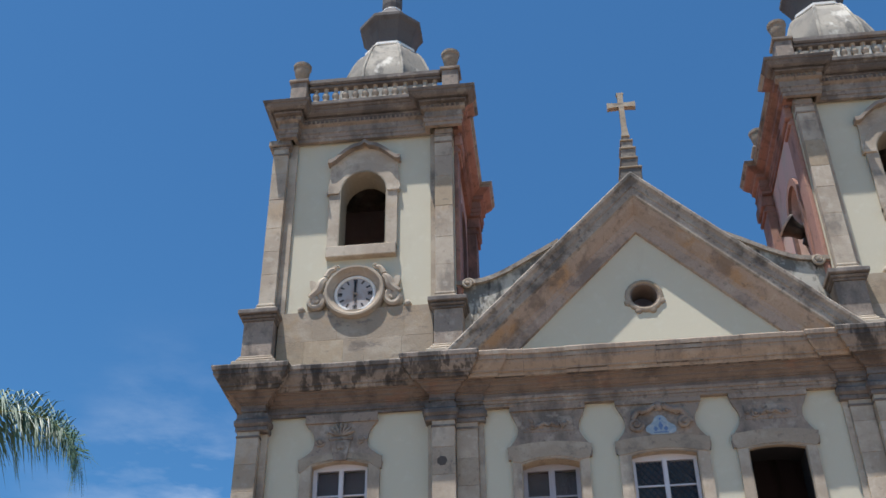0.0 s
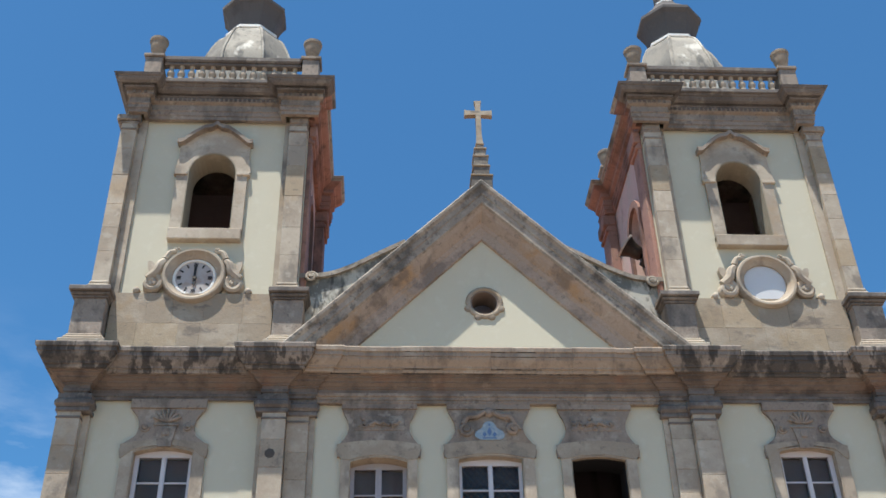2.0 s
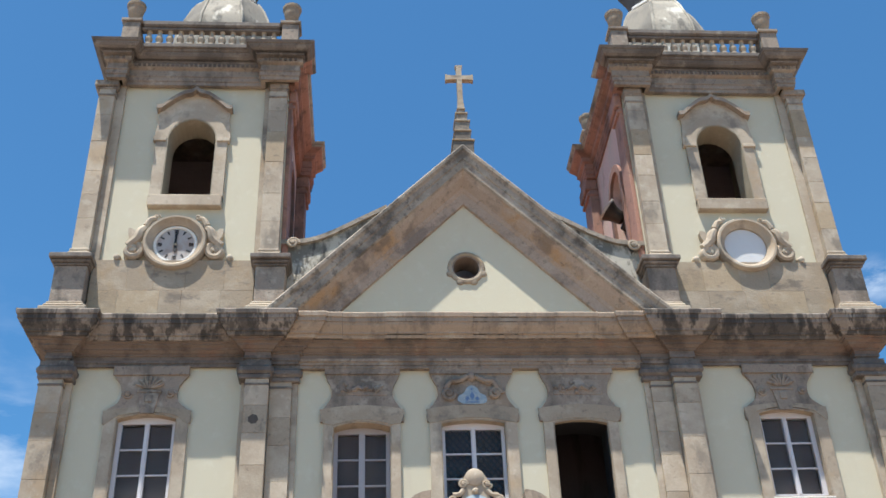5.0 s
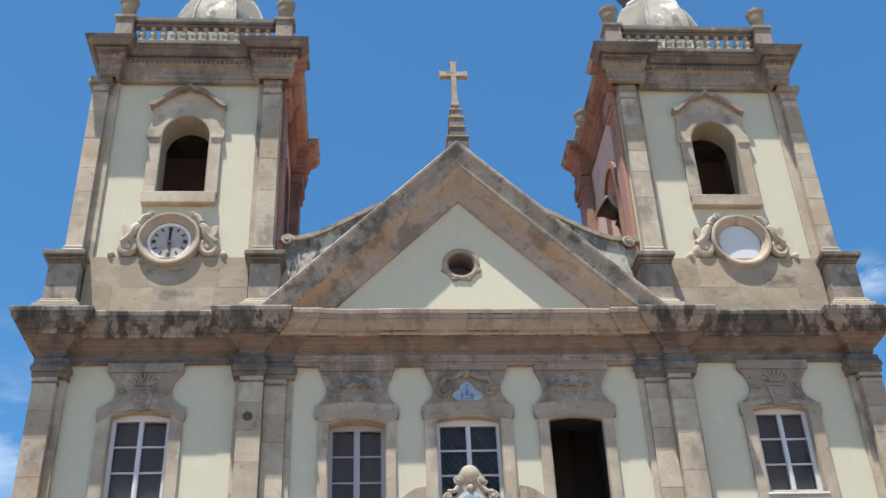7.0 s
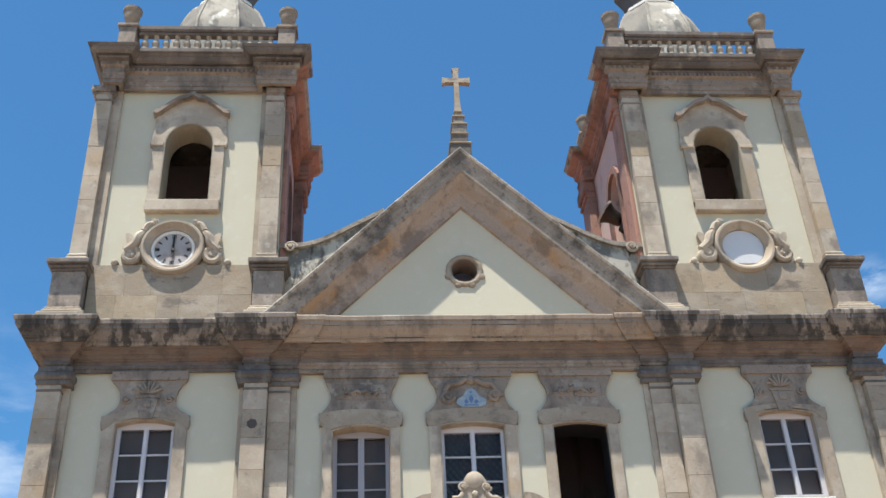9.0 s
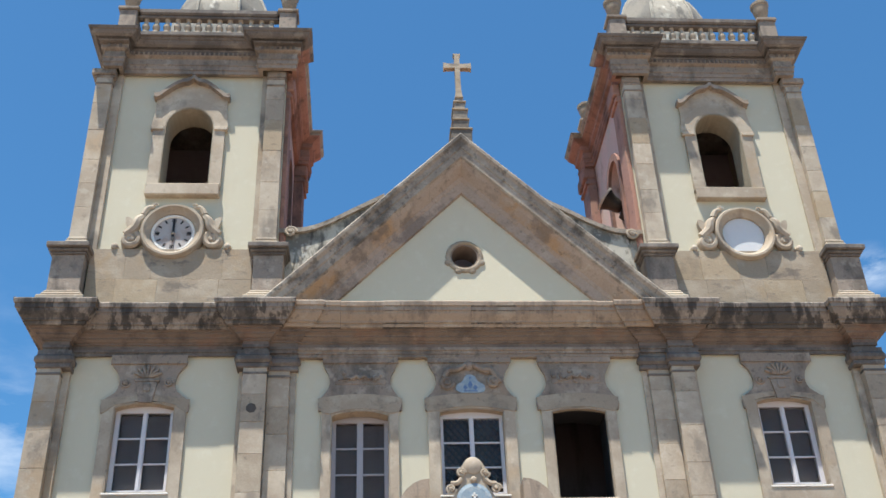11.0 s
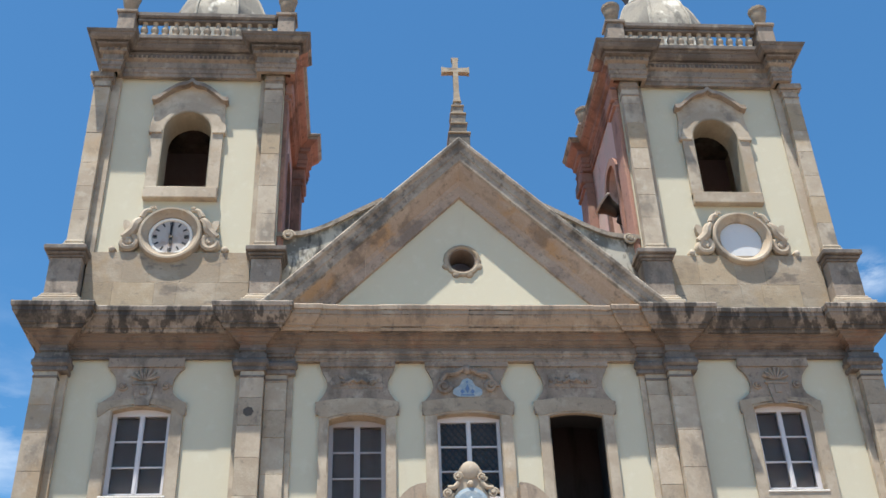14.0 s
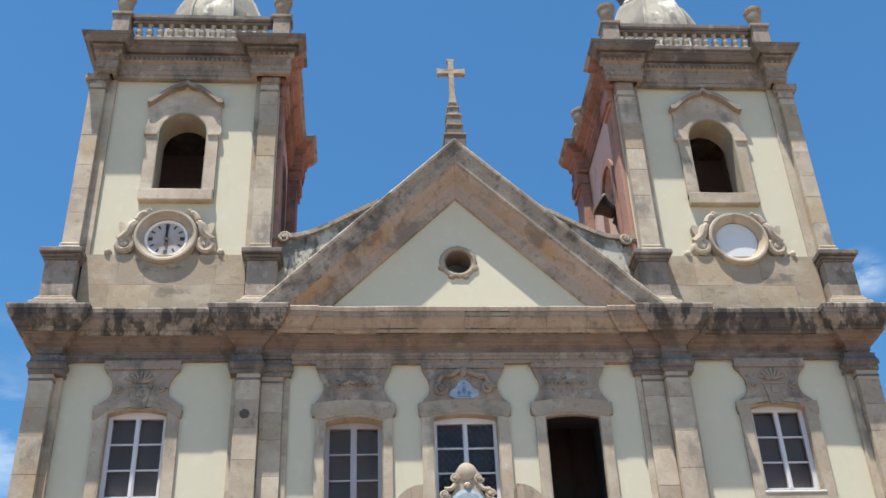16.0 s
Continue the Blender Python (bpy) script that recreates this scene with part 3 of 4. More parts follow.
# concave shoulders between gable and towers
for s in (-1, 1):
    line = spline([(1.7, 15.9), (2.3, 15.55), (2.9, 15.2), (3.4, 15.0), (4.05, 14.95)], 5)
    pts = [(s * x, z) for x, z in line] + [(s * 4.05, 12.7), (s * 1.7, 12.7)]
    part("shoulder_wall", prism(BM(), pts, 0.10, 0.62), M_LICHEN, gable, "lichen-stained limewashed shoulder wall")
    top = BM()
    prism(top, [(s * x, z + 0.11) for x, z in line] + [(s * x, z) for x, z in line[::-1]], 0.02, 0.72)
    part("shoulder_coping", top, M_RAKE, gable, "blackened stone coping")
    sc = BM()
    volute(sc, s * 3.72, 14.95, 0.0, 0.13, -s)
    part("scroll", sc, M_STONE, gable, smooth=True)

# ---- window surrounds and hoods ----
def surround(cx, half, op, crest_w, neck_w, ear_w, kind):
    sur = tagged(new("window_surround"), "carved granite window surround rising to the architrave")
    sur.parent = church
    c, h, z0, sp, ri = op
    outer = half
    zt = 10.95
    part("jamb", prism(BM(), [(c - outer, z0 - 0.3), (c + outer, z0 - 0.3), (c + outer, zt), (c - outer, zt)], -0.066, 0.0, [seg_arch(c, h - 0.005, z0, sp, ri)]), M_STONE, sur)
    deep = {-2.21: 0.23, 2.10: 0.04}.get(c, 0.11)
    part("reveal", prism(BM(), seg_arch(c, h - 0.007, z0 + 0.002, sp - 0.002, ri), -0.06, deep, [seg_arch(c, h - 0.03, z0 + 0.02, sp - 0.025, ri)]), M_JAMB, sur)
    hood = BM()
    side = spline([(ear_w, 10.74), (ear_w + 0.015, 10.90), (ear_w - 0.05, 11.02), (neck_w + 0.06, 11.16), (neck_w, 11.32), (neck_w + 0.02, 11.5), (neck_w + 0.09, 11.64), (crest_w, 11.75), (crest_w + 0.02, 11.83)], 3)
    arc = [(c + h * t / 5, sp + 0.015 + ri * (1 - (t / 5) ** 2)) for t in range(5, -6, -1)]
    prism(hood, [(c + x, z) for x, z in side] + [(c - x, z) for x, z in side[::-1]] + [(c - outer, 10.74)] + arc[::-1] + [(c + outer, 10.74)], -0.07, 0.0)
    part("hood", hood, M_CORNICE, sur, "ogee-sided carved hood")
    lip = BM()
    rim = [(c + ear_w * t / 8 * 1.02, 11.00 + 0.09 * (1 - (t / 8) ** 2)) for t in range(-8, 9)]
    band = BM()
    prism(band, rim + [(c + ear_w * 0.99, 10.84), (c + outer + 0.004, 10.70)] + arc + [(c - outer - 0.004, 10.70), (c - ear_w * 0.99, 10.84)], -0.078, -0.05)
    # same stone as the jambs, with the shade under the cornice in its colour
    part("arched_band", band, M_JAMB, sur)
    zc = 11.95 if kind == "shell" else 11.87
    prism(lip, [(c - crest_w - 0.02, 11.76), (c + crest_w + 0.02, 11.76), (c + crest_w + 0.02, zc), (c - crest_w - 0.02, zc)], -0.11, -0.06)
    part("moulded_lip", lip, M_CORNICE, sur)
    orn = BM()
    if kind == "shell":
        prism(orn, [(c - 0.13, 10.93), (c + 0.13, 10.93), (c + 0.16, 11.1), (c - 0.16, 11.1)], -0.19, -0.14)
        prism(orn, [(c - 0.15, 11.08), (c + 0.15, 11.08), (c + 0.20, 11.36), (c - 0.20, 11.36)], -0.185, -0.14)
        box(orn, c - 0.07, c + 0.07, -0.21, -0.18, 11.16, 11.32, 0.01)
        box(orn, c - 0.24, c + 0.24, -0.19, -0.14, 11.37, 11.43, 0.015)
        for i in range(7):
            a = math.pi * (0.14 + 0.72 * i / 6)
            tube(orn, [(c + 0.08 * math.cos(a), -0.155, 11.45 + 0.03), (c + 0.17 * math.cos(a), -0.185, 11.45 + 0.15 * math.sin(a)), (c + 0.29 * math.cos(a), -0.165, 11.45 + 0.28 * math.sin(a))], [0.02, 0.035, 0.03], 6)
        for q in (-1, 1):
            volute(orn, c + q * 0.42, 11.35, -0.15, 0.09, q)
    elif kind == "plain":
        box(orn, c - 0.5, c + 0.5, -0.157, -0.14, 11.30, 11.62, 0.012)
        for k in range(11):
            ox, oz, rr = 0.44 * (2 * rng.random() - 1), 11.46 + 0.11 * (2 * rng.random() - 1), 0.03 + 0.025 * rng.random()
            lathe_y(orn, [(rr * 0.3, -rr * 0.8), (rr * 0.8, -rr * 0.5), (rr, 0.012)], c + ox, -0.157, oz, 8)
        for q in (-1, 1):
            volute(orn, c + q * 0.30, 11.42, -0.165, 0.07, q, 1.3)
            tube(orn, [(c + q * 0.20, -0.17, 11.40), (c + q * 0.08, -0.185, 11.47), (c, -0.175, 11.42)], 0.04, 6)
    else:
        for q in (-1, 1):
            volute(orn, c + q * 0.47, 11.32, -0.16, 0.13, q, 1.5, 0.4)
            tube(orn, spline([(c + q * 0.52, -0.16, 11.43), (c + q * 0.42, -0.19, 11.58), (c + q * 0.25, -0.19, 11.60), (c + q * 0.08, -0.19, 11.70)], 4), 0.055, 7)
            volute(orn, c + q * 0.33, 11.58, -0.17, 0.07, -q, 1.2)
        lathe_y(orn, [(0.04, -0.08), (0.09, -0.05), (0.11, 0.0)], c, -0.145, 11.70, 12)
    for v in orn.verts:
        v.co.y += 0.075
    pieces("carving", orn, M_CORNICE, sur, smooth=True)
    return sur


surround(-6.36, 0.80, OPEN[0], 0.72, 0.54, 0.83, "shell")
surround(6.29, 0.80, OPEN[4], 0.72, 0.54, 0.83, "shell")
surround(-2.21, 0.745, OPEN[1], 0.73, 0.60, 0.81, "plain")
surround(2.10, 0.745, OPEN[3], 0.73, 0.60, 0.81, "plain")
surround(-0.03, 0.86, OPEN[2], 0.82, 0.68, 0.90, "scroll")
tp = thing("tile_panel", "pale blue and white glazed tile panel with a cobalt emblem", "tile panel")
part("tile", prism(BM(), spline([(-0.22, 11.10), (0.16, 11.10), (0.26, 11.17), (0.24, 11.27), (0.13, 11.34), (0.07, 11.45), (-0.03, 11.50), (-0.13, 11.45), (-0.19, 11.34), (-0.30, 11.27), (-0.32, 11.17)], 3), -0.095, -0.06), M_TILE, tp)
em = BM()
for ex, ez, w, h in ((-0.03, 11.27, 0.05, 0.10), (-0.13, 11.21, 0.045, 0.06), (0.07, 11.21, 0.045, 0.06), (-0.03, 11.42, 0.025, 0.035)):
    prism(em, [(ex - w, ez), (ex, ez - h), (ex + w, ez), (ex, ez + h)], -0.101, -0.096)
box(em, -0.17, 0.11, -0.101, -0.096, 11.125, 11.145)
part("emblem", em, M_BLUE, tp)


# ---- windows ----
def window(name, cx, half, z0, spring, rise, glass_half, glass_top, rows, label, mid=0.045, lattice=False, y=0.12, paint=M_FRAME):
    w = thing(name, label, "window", kind="structure")
    fr = BM()
    cols = [(cx - glass_half, cx - mid), (cx + mid, cx + glass_half)]
    sill = z0 + 0.12
    holes = [[(a, sill), (b, sill), (b, glass_top), (a, glass_top)] for a, b in cols]
    prism(fr, seg_arch(cx, half - 0.004, z0, spring - 0.004, rise), y, y + 0.09, holes)
    part("window_frame", fr, paint, w)
    st = BM()
    box(st, cx - 0.022, cx + 0.022, y - 0.018, y, sill, glass_top, 0.006)
    part("meeting_stile", st, paint, w)
    hgt = (glass_top - sill) / rows
    for a, b in cols:
        for r in range(rows):
            lo, hi = sill + r * hgt, sill + (r + 1) * hgt
            if r:
                part("glazing_bar", box(BM(), a, b, y + 0.012, y + 0.06, lo - 0.016, lo + 0.016, 0.004), paint, w)
            tilt = 0.004 * (rng.random() - 0.5)
            pn = BM()
            box(pn, a + 0.002, b - 0.002, y + 0.03, y + 0.036, lo + 0.018 * (r > 0), hi - 0.018 * (r < rows - 1))
            for v in pn.verts:
                v.co.y += tilt * (v.co.z - lo) / hgt
            part("pane", pn, M_GLASS, w).visible_shadow = False
    part("mesh_screen", box(BM(), cx - glass_half, cx + glass_half, y + 0.13, y + 0.135, sill, glass_top), M_SCREEN, w, "dark insect screen behind the glass")
    if lattice:
        la = BM()
        n = 16
        for i in range(-n, n):
            for q in (-1, 1):
                x0 = cx + i * 0.13
                z_a, z_b = sill, glass_top
                dx = (z_b - z_a) * 0.8 * q
                p0, p1 = Vector((x0, z_a)), Vector((x0 + dx, z_b))
                lo_x, hi_x = cx - glass_half, cx + glass_half
                ts = sorted([0.0, 1.0, *[(e - p0.x) / dx for e in (lo_x, hi_x)]])
                seg = [(a, b) for a, b in zip(ts, ts[1:]) if 0 <= a and b <= 1 and lo_x <= p0.x + dx * (a + b) / 2 <= hi_x]
                for a, b in seg:
                    tube(la, [(p0.x + dx * a, y + 0.075 + 0.008 * q, p0.y + (p1.y - p0.y) * a), (p0.x + dx * b, y + 0.0755 + 0.008 * q, p0.y + (p1.y - p0.y) * b)], 0.016, 5)
        part("lattice", la, M_LEAD, w, "diamond lattice behind the glass")
    sb = BM()
    box(sb, cx - half - 0.02, cx + half + 0.02, -0.085, y, z0 - 0.035, z0, 0.008)
    part("window_sill", sb, M_WHITE, w)
    return w


window("window_1", *OPEN[0], 0.48, 10.80, 3, "white-framed six-pane window with dark glass")
# the grey of this frame stands for the shade it lies in
window("window_2", *OPEN[1], 0.47, 10.61, 3, "closed grey-painted double casement window with dark panes", mid=0.06, y=0.24, paint=M_SHADED_FRAME)
window("window_3", *OPEN[2], 0.555, 10.64, 3, "white-framed window with diamond lattice behind its panes", lattice=True)
window("window_4", *OPEN[4], 0.475, 10.84, 3, "white-framed six-pane window with dark glass")
od = thing("door_1", "open balcony doorway with a dark room behind it", "doorway", kind="structure")
part("threshold", box(BM(), 2.10 - 0.6, 2.10 + 0.6, -0.14, 0.3, 8.83, 8.9, 0.012), M_STONE, od)
# added lining: its black colour imitates the shade inside the opening
part("door_frame", prism(BM(), seg_arch(2.10, 0.555, 8.9, 10.705, 0.07), 0.045, 0.64, [seg_arch(2.10, 0.535, 8.93, 10.685, 0.065)]), M_BLACK, od, "added lining with the opening's shade put into its black colour")

# ---- portal crest ----
crest = thing("portal_crest", "carved stone crest with scrolls and a blue medallion above the portal", "crest")
cb = BM()
prism(cb, [(-0.52, 8.2), (0.40, 8.2), (0.36, 8.75), (0.20, 9.02), (0.15, 9.2), (0.17, 9.38), (0.08, 9.52), (-0.05, 9.57), (-0.18, 9.53), (-0.27, 9.40), (-0.26, 9.2), (-0.31, 9.02), (-0.48, 8.75)], -0.52, -0.30)
part("crest_body", cb, M_STONE, crest)
cs = BM()
for q in (-1, 1):
    volute(cs, -0.06 + q * 0.22, 9.26, -0.52, 0.09, -q)
    volute(cs, -0.06 + q * 0.42, 8.95, -0.52, 0.10, q)
    tube(cs, spline([(-0.06 + q * 0.22, -0.52, 9.16), (-0.06 + q * 0.30, -0.54, 9.06), (-0.06 + q * 0.42, -0.52, 9.06)], 4), 0.045, 7)
lathe_y(cs, [(0.10, -0.06), (0.17, -0.02), (0.19, 0.1)], -0.06, -0.52, 9.40, 16)
lathe_y(cs, [(0.03, -0.08), (0.06, -0.05), (0.07, 0.0)], -0.06, -0.52, 9.12, 10)
part("scroll", cs, M_STONE, crest, smooth=True)
md = BM()
lathe_y(md, [(0.26, -0.04), (0.33, -0.02), (0.34, 0.1)], -0.06, -0.53, 8.72, 24)
part("medallion", md, M_TILE, crest, "pale blue glazed medallion")
mc = BM()
box(mc, -0.075, -0.045, -0.60, -0.565, 8.66, 8.86)
box(mc, -0.115, -0.005, -0.60, -0.565, 8.79, 8.815)
part("relief_cross", mc, M_WHITE, crest)
part("crest_base", box(BM(), -1.55, 1.45, -0.55, 0.0, 7.9, 8.2, 0.03), M_STONE, crest)
for q in (-1, 1):
    c0 = -0.01 + q * 0.95
    pts = [(c0 - q * 0.08, 8.2)] + [(c0 - q * 0.08 + q * (0.62 * math.sin(a)), 8.42 + 0.72 * math.cos(a)) for a in [0, 0.25, 0.5, 0.75, 1.0, 1.25, 1.5]] + [(c0 + q * 0.54, 8.2)]
    part("pediment_wing", prism(BM(), pts, -0.58, -0.02), M_MID, crest, "curved wing of a broken pediment")
crest.location.x = -0.05


# ---- towers ----
ZB = 12.87


def tower(s):
    name = "bell_tower"
    t = thing(name, "square bell tower with cream front, granite pilasters and terracotta flank", "bell tower", "twin towers")

    def X(u):
        return s * u
    # walls
    W0, W1, DEP = 3.98, 8.28, 4.1
    arch_open = arch(X(6.10), 0.555, 16.12, 17.72, 0.60)
    part("front_wall", prism(BM(), [(X(W0), ZB), (X(W1), ZB), (X(W1), TOP - 0.1), (X(W0), TOP - 0.1)], 0.0, 0.6, [arch_open]), M_PLASTER, t, "cream plaster front")
    side = prism(BM(), [(0.6, ZB), (DEP, ZB), (DEP, TOP - 0.1), (0.6, TOP - 0.1)], 0.0, 0.5, [arch(1.55, 0.50, 15.5, 17.5, 0.50)])
    turn_to_x(side, 0.0)
    for v in side.verts:
        v.co.x = X(W0 + v.co.x)
    part("inner_flank", side, M_PINK, t, "faded pink plaster flank")
    part("outer_flank", box(BM(), X(W1), X(W1 - 0.5), 0.6, DEP, ZB, TOP - 0.1), M_PLASTER, t)
    part("rear_wall", box(BM(), X(W0 + 0.5), X(W1 - 0.5), DEP - 0.45, DEP, ZB, TOP - 0.1), M_DARK, t)
    part("bell_floor", box(BM(), X(W0 + 0.5), X(W1 - 0.5), 0.6, DEP - 0.45, 15.0, 15.2), M_DARK, t)
    # flank pilasters in terracotta
    for y0, y1, uo in ((0.04, 0.62, 3.88), (3.4, 4.12, 3.74)):
        fp = BM()
        box(fp, X(uo), X(W0), y0, y1, 14.9, 18.95, 0.015)
        box(fp, X(uo - 0.06), X(W0), y0 - 0.02, y1 + 0.05, 18.75, 18.86, 0.02)
        box(fp, X(uo - 0.10), X(W0), y0 - 0.02, y1 + 0.08, 18.95, 19.29, 0.03)
        box(fp, X(uo - 0.05), X(W0), y0 + 0.012, y1 + 0.06, 14.3, 14.95, 0.03)
        part("flank_pilaster", fp, M_TERRA, t, "terracotta-coloured flank pilaster")
    fs = BM()
    ob_in = arch(1.55, 0.505, 15.5, 17.5, 0.505)
    prism(fs, arch(1.55, 0.68, 15.4, 17.5, 0.69), 0.0, 0.08, [ob_in])
    turn_to_x(fs, 0.0)
    for v in fs.verts:
        v.co.x = X(W0 - v.co.x)
    part("flank_arch", fs, M_TERRA, t)
    # plinth zone
    pl = tagged(new("plinth"), "stone plinth below the clock")
    pl.parent = t
    for z0, z1, xs in ((ZB - 0.1, 13.70, (7.84, 7.25, 6.4, 5.95, 5.15, 4.48)), (13.70, 14.44, (7.84, 7.1, 6.55, 5.9, 5.1, 4.48))):
        for k, (a, b) in enumerate(zip(xs, xs[1:])):
            tone = rng.choice((M_PLINTH, M_PLINTH, M_TAN))
            part("plinth_stone", box(BM(), X(a - 0.0008), X(b + 0.0008), -0.110 - 0.005 * rng.random(), 0.0, z0 + 0.0008, z1 - 0.0008, 0.003), tone, pl)
    # pedestals
    for a, b in ((7.88, 8.53), (3.82, 4.44)):
        pd = tagged(new("pedestal"), "moulded stone pedestal")
        pd.parent = t
        # the cap's shade on this block is put into its darker stone colour
        part("die", box(BM(), X(a), X(b), -0.36, 0.3, 13.28, 14.14, 0.012), M_CORNICE, pd)
        cp = BM()
        box(cp, X(a - 0.03), X(b + 0.03), -0.40, 0.3, 14.14, 14.19, 0.012)
        box(cp, X(a - 0.07), X(b + 0.07), -0.46, 0.3, 14.19, 14.26, 0.025)
        box(cp, X(a - 0.11), X(b + 0.11), -0.53, 0.3, 14.26, 14.37, 0.015)
        part("cap", cp, M_TOWER, pd)
        bs = BM()
        box(bs, X(a - 0.04), X(b + 0.04), -0.40, 0.3, 13.22, 13.28, 0.02)
        box(bs, X(a - 0.09), X(b + 0.09), -0.45, 0.3, 13.12, 13.22, 0.04)
        box(bs, X(a - 0.15), X(b + 0.15), -0.51, 0.3, ZB - 0.02, 13.12, 0.02)
        part("base", bs, M_STONE, pd)
    # pilasters
    for a, b, strips in ((7.94, 8.30, [(7.74, 7.94)]), (4.00, 4.41, [(4.41, 4.53)])):
        pp = tagged(new("pilaster"), "granite pilaster of stacked blocks")
        pp.parent = t
        stones(pp, min(X(a), X(b)), max(X(a), X(b)), -0.225, 0.0, 14.64, 19.06, 0.72, (M_STONE, M_STONE, M_TAN), rng)
        for c, d in strips:
            part("side_strip", box(BM(), X(c), X(d), -0.075, 0.0, 14.37, 19.3, 0.006), M_STONE, pp)
        bs = BM()
        box(bs, X(a - 0.09), X(b + 0.09), -0.35, 0.2, 14.37, 14.46, 0.015)
        box(bs, X(a - 0.06), X(b + 0.06), -0.32, 0.2, 14.46, 14.55, 0.035)
        box(bs, X(a - 0.03), X(b + 0.03), -0.29, 0.2, 14.55, 14.64, 0.03)
        part("base", bs, M_STONE, pp)
        cp = BM()
        out, lead, fore = (0.12, 0.06, -0.29) if b > 6 else (0.0, 0.02, -0.25)
        box(cp, X(a - 0.015), X(b + 0.015), -0.25, 0.2, 18.86, 18.91, 0.01)
        box(cp, X(a - lead + 0.01), X(b + out * 0.5), min(fore + 0.05, -0.235), 0.2, 19.06, 19.13, 0.02)
        box(cp, X(a - lead), X(b + out), fore, 0.2, 19.13, 19.30, 0.02)
        part("capital", cp, M_CORNICE, pp)
    # entablature
    en = tagged(new("entablature"), "grey weathered tower entablature with dentils")
    en.parent = t
    if s < 0:
        front = [(-8.16, 0.9), (-8.16, -0.49), (-7.72, -0.49), (-7.72, -0.14), (-4.62, -0.14), (-4.62, -0.49), (-3.74, -0.49), (-3.74, -0.3)]
        flank = [(-3.74, -0.3), (-3.74, -0.06), (-3.87, -0.06), (-3.87, 3.3), (-3.61, 3.3), (-3.61, 4.05)]
        rear = [(-3.61, 4.05), (-8.16, 4.05), (-8.16, 0.9)]
    else:
        front = [(3.74, -0.3), (3.74, -0.49), (4.62, -0.49), (4.62, -0.14), (7.72, -0.14), (7.72, -0.49), (8.16, -0.49), (8.16, 0.9)]
        flank = [(3.70, 4.05), (3.70, 3.3), (3.93, 3.3), (3.93, -0.06), (3.74, -0.06), (3.74, -0.3)]
        rear = [(8.16, 0.9), (8.16, 4.05), (3.70, 4.05)]
    low = [(x, -0.39 if y == -0.49 else y) for x, y in front]
    A = [(-0.1, 19.28), (0.0, 19.28), (0.0, 19.38), (0.025, 19.385), (0.025, 19.50), (0.05, 19.51), (0.05, 19.54), (-0.1, 19.54)]
    F = [(-0.1, 19.54), (0.01, 19.54), (0.01, 19.72), (0.05, 19.74), (0.09, 19.76), (0.09, 19.90), (-0.1, 19.90)]
    C = [(-0.22, 19.87), (0.11, 19.87), (0.13, 19.90), (0.19, 19.93), (0.25, 19.965), (0.29, 20.01), (0.30, 20.05), (0.33, 20.06), (0.36, 20.12), (0.34, TOP), (-0.22, TOP)]
    core = [(d - 0.01 if d > 0.25 else d, z - 0.01 if z > 20.1 else max(z, 19.885)) for d, z in C]
    for pth, mat in ((front, M_TOWER), (flank, M_TERRA), (rear, M_TOWER)):
        band = M_CORNICE if pth is front else mat
        line = low if pth is front else pth
        part("architrave", sweep(BM(), A, line), band, en)
        part("frieze", sweep(BM(), F, line), band, en)
        if pth is not front:
            part("cornice_soffit", sweep(BM(), [(-0.1, 19.87), (0.11, 19.87), (0.13, 19.90), (0.19, 19.93), (0.25, 19.965), (0.285, 20.0), (-0.1, 20.0)], pth), mat, en)
            part("cornice_lip", sweep(BM(), [(-0.1, 20.0), (0.285, 20.0), (0.30, 20.05), (0.33, 20.06), (0.36, 20.12), (0.34, TOP), (-0.1, TOP)], pth), M_RAKE, en)
    part("cornice_core", sweep(BM(), core, front), M_TOWER, en)
    corona_stones(C, front, 0.8, lambda c: M_TOWER, en)
    for u0, u1, yy in ((4.70, 7.64, -0.14), (7.74, 8.14, -0.39), (3.76, 4.60, -0.39)):
        n = int((u1 - u0) / 0.105)
        for i in range(n):
            u = u0 + (i + 0.5) * (u1 - u0) / n
            part("dentil", box(BM(), X(u - 0.03), X(u + 0.03), yy - 0.118, yy - 0.085, 19.78, 19.86), M_TOWER, en)
    part("roof_slab", box(BM(), X(3.7), X(8.1), -0.1, 4.03, 19.95, TOP - 0.02), M_CORNICE, t)
    # belfry window dressing
    ws = tagged(new("belfry_surround"), "granite arched surround with a curved hood mould")
    ws.parent = t
    cx = X(6.10)
    op_in = arch(cx, 0.55, 16.12, 17.72, 0.595)
    part("arch_surround", prism(BM(), arch(cx, 0.80, 16.0, 17.72, 0.84), -0.09, 0.0, [op_in]), M_STONE, ws)
    # the recess shade is painted into this reveal
    part("reveal", prism(BM(), arch(cx, 0.55, 16.125, 17.715, 0.59), -0.085, 0.595, [arch(cx, 0.528, 16.14, 17.715, 0.57)]), M_REVEAL_SHADE, ws, "plaster reveal with its shade put into an olive-grey colour")
    for q in (-1, 1):
        part("impost", box(BM(), cx + q * 0.56, cx + q * 0.86, -0.13, 0.0, 17.64, 17.74, 0.015), M_STONE, ws)
    part("sill", box(BM(), cx - 0.80, cx + 0.80, -0.17, 0.1, 15.82, 16.12, 0.02), M_STONE, ws)
    pan = BM()
    crown = spline([(-0.86, 18.62), (-0.74, 18.63), (-0.55, 18.82), (-0.30, 19.02), (-0.10, 19.08), (0, 19.17), (0.10, 19.08), (0.30, 19.02), (0.55, 18.82), (0.74, 18.63), (0.86, 18.62)], 4)
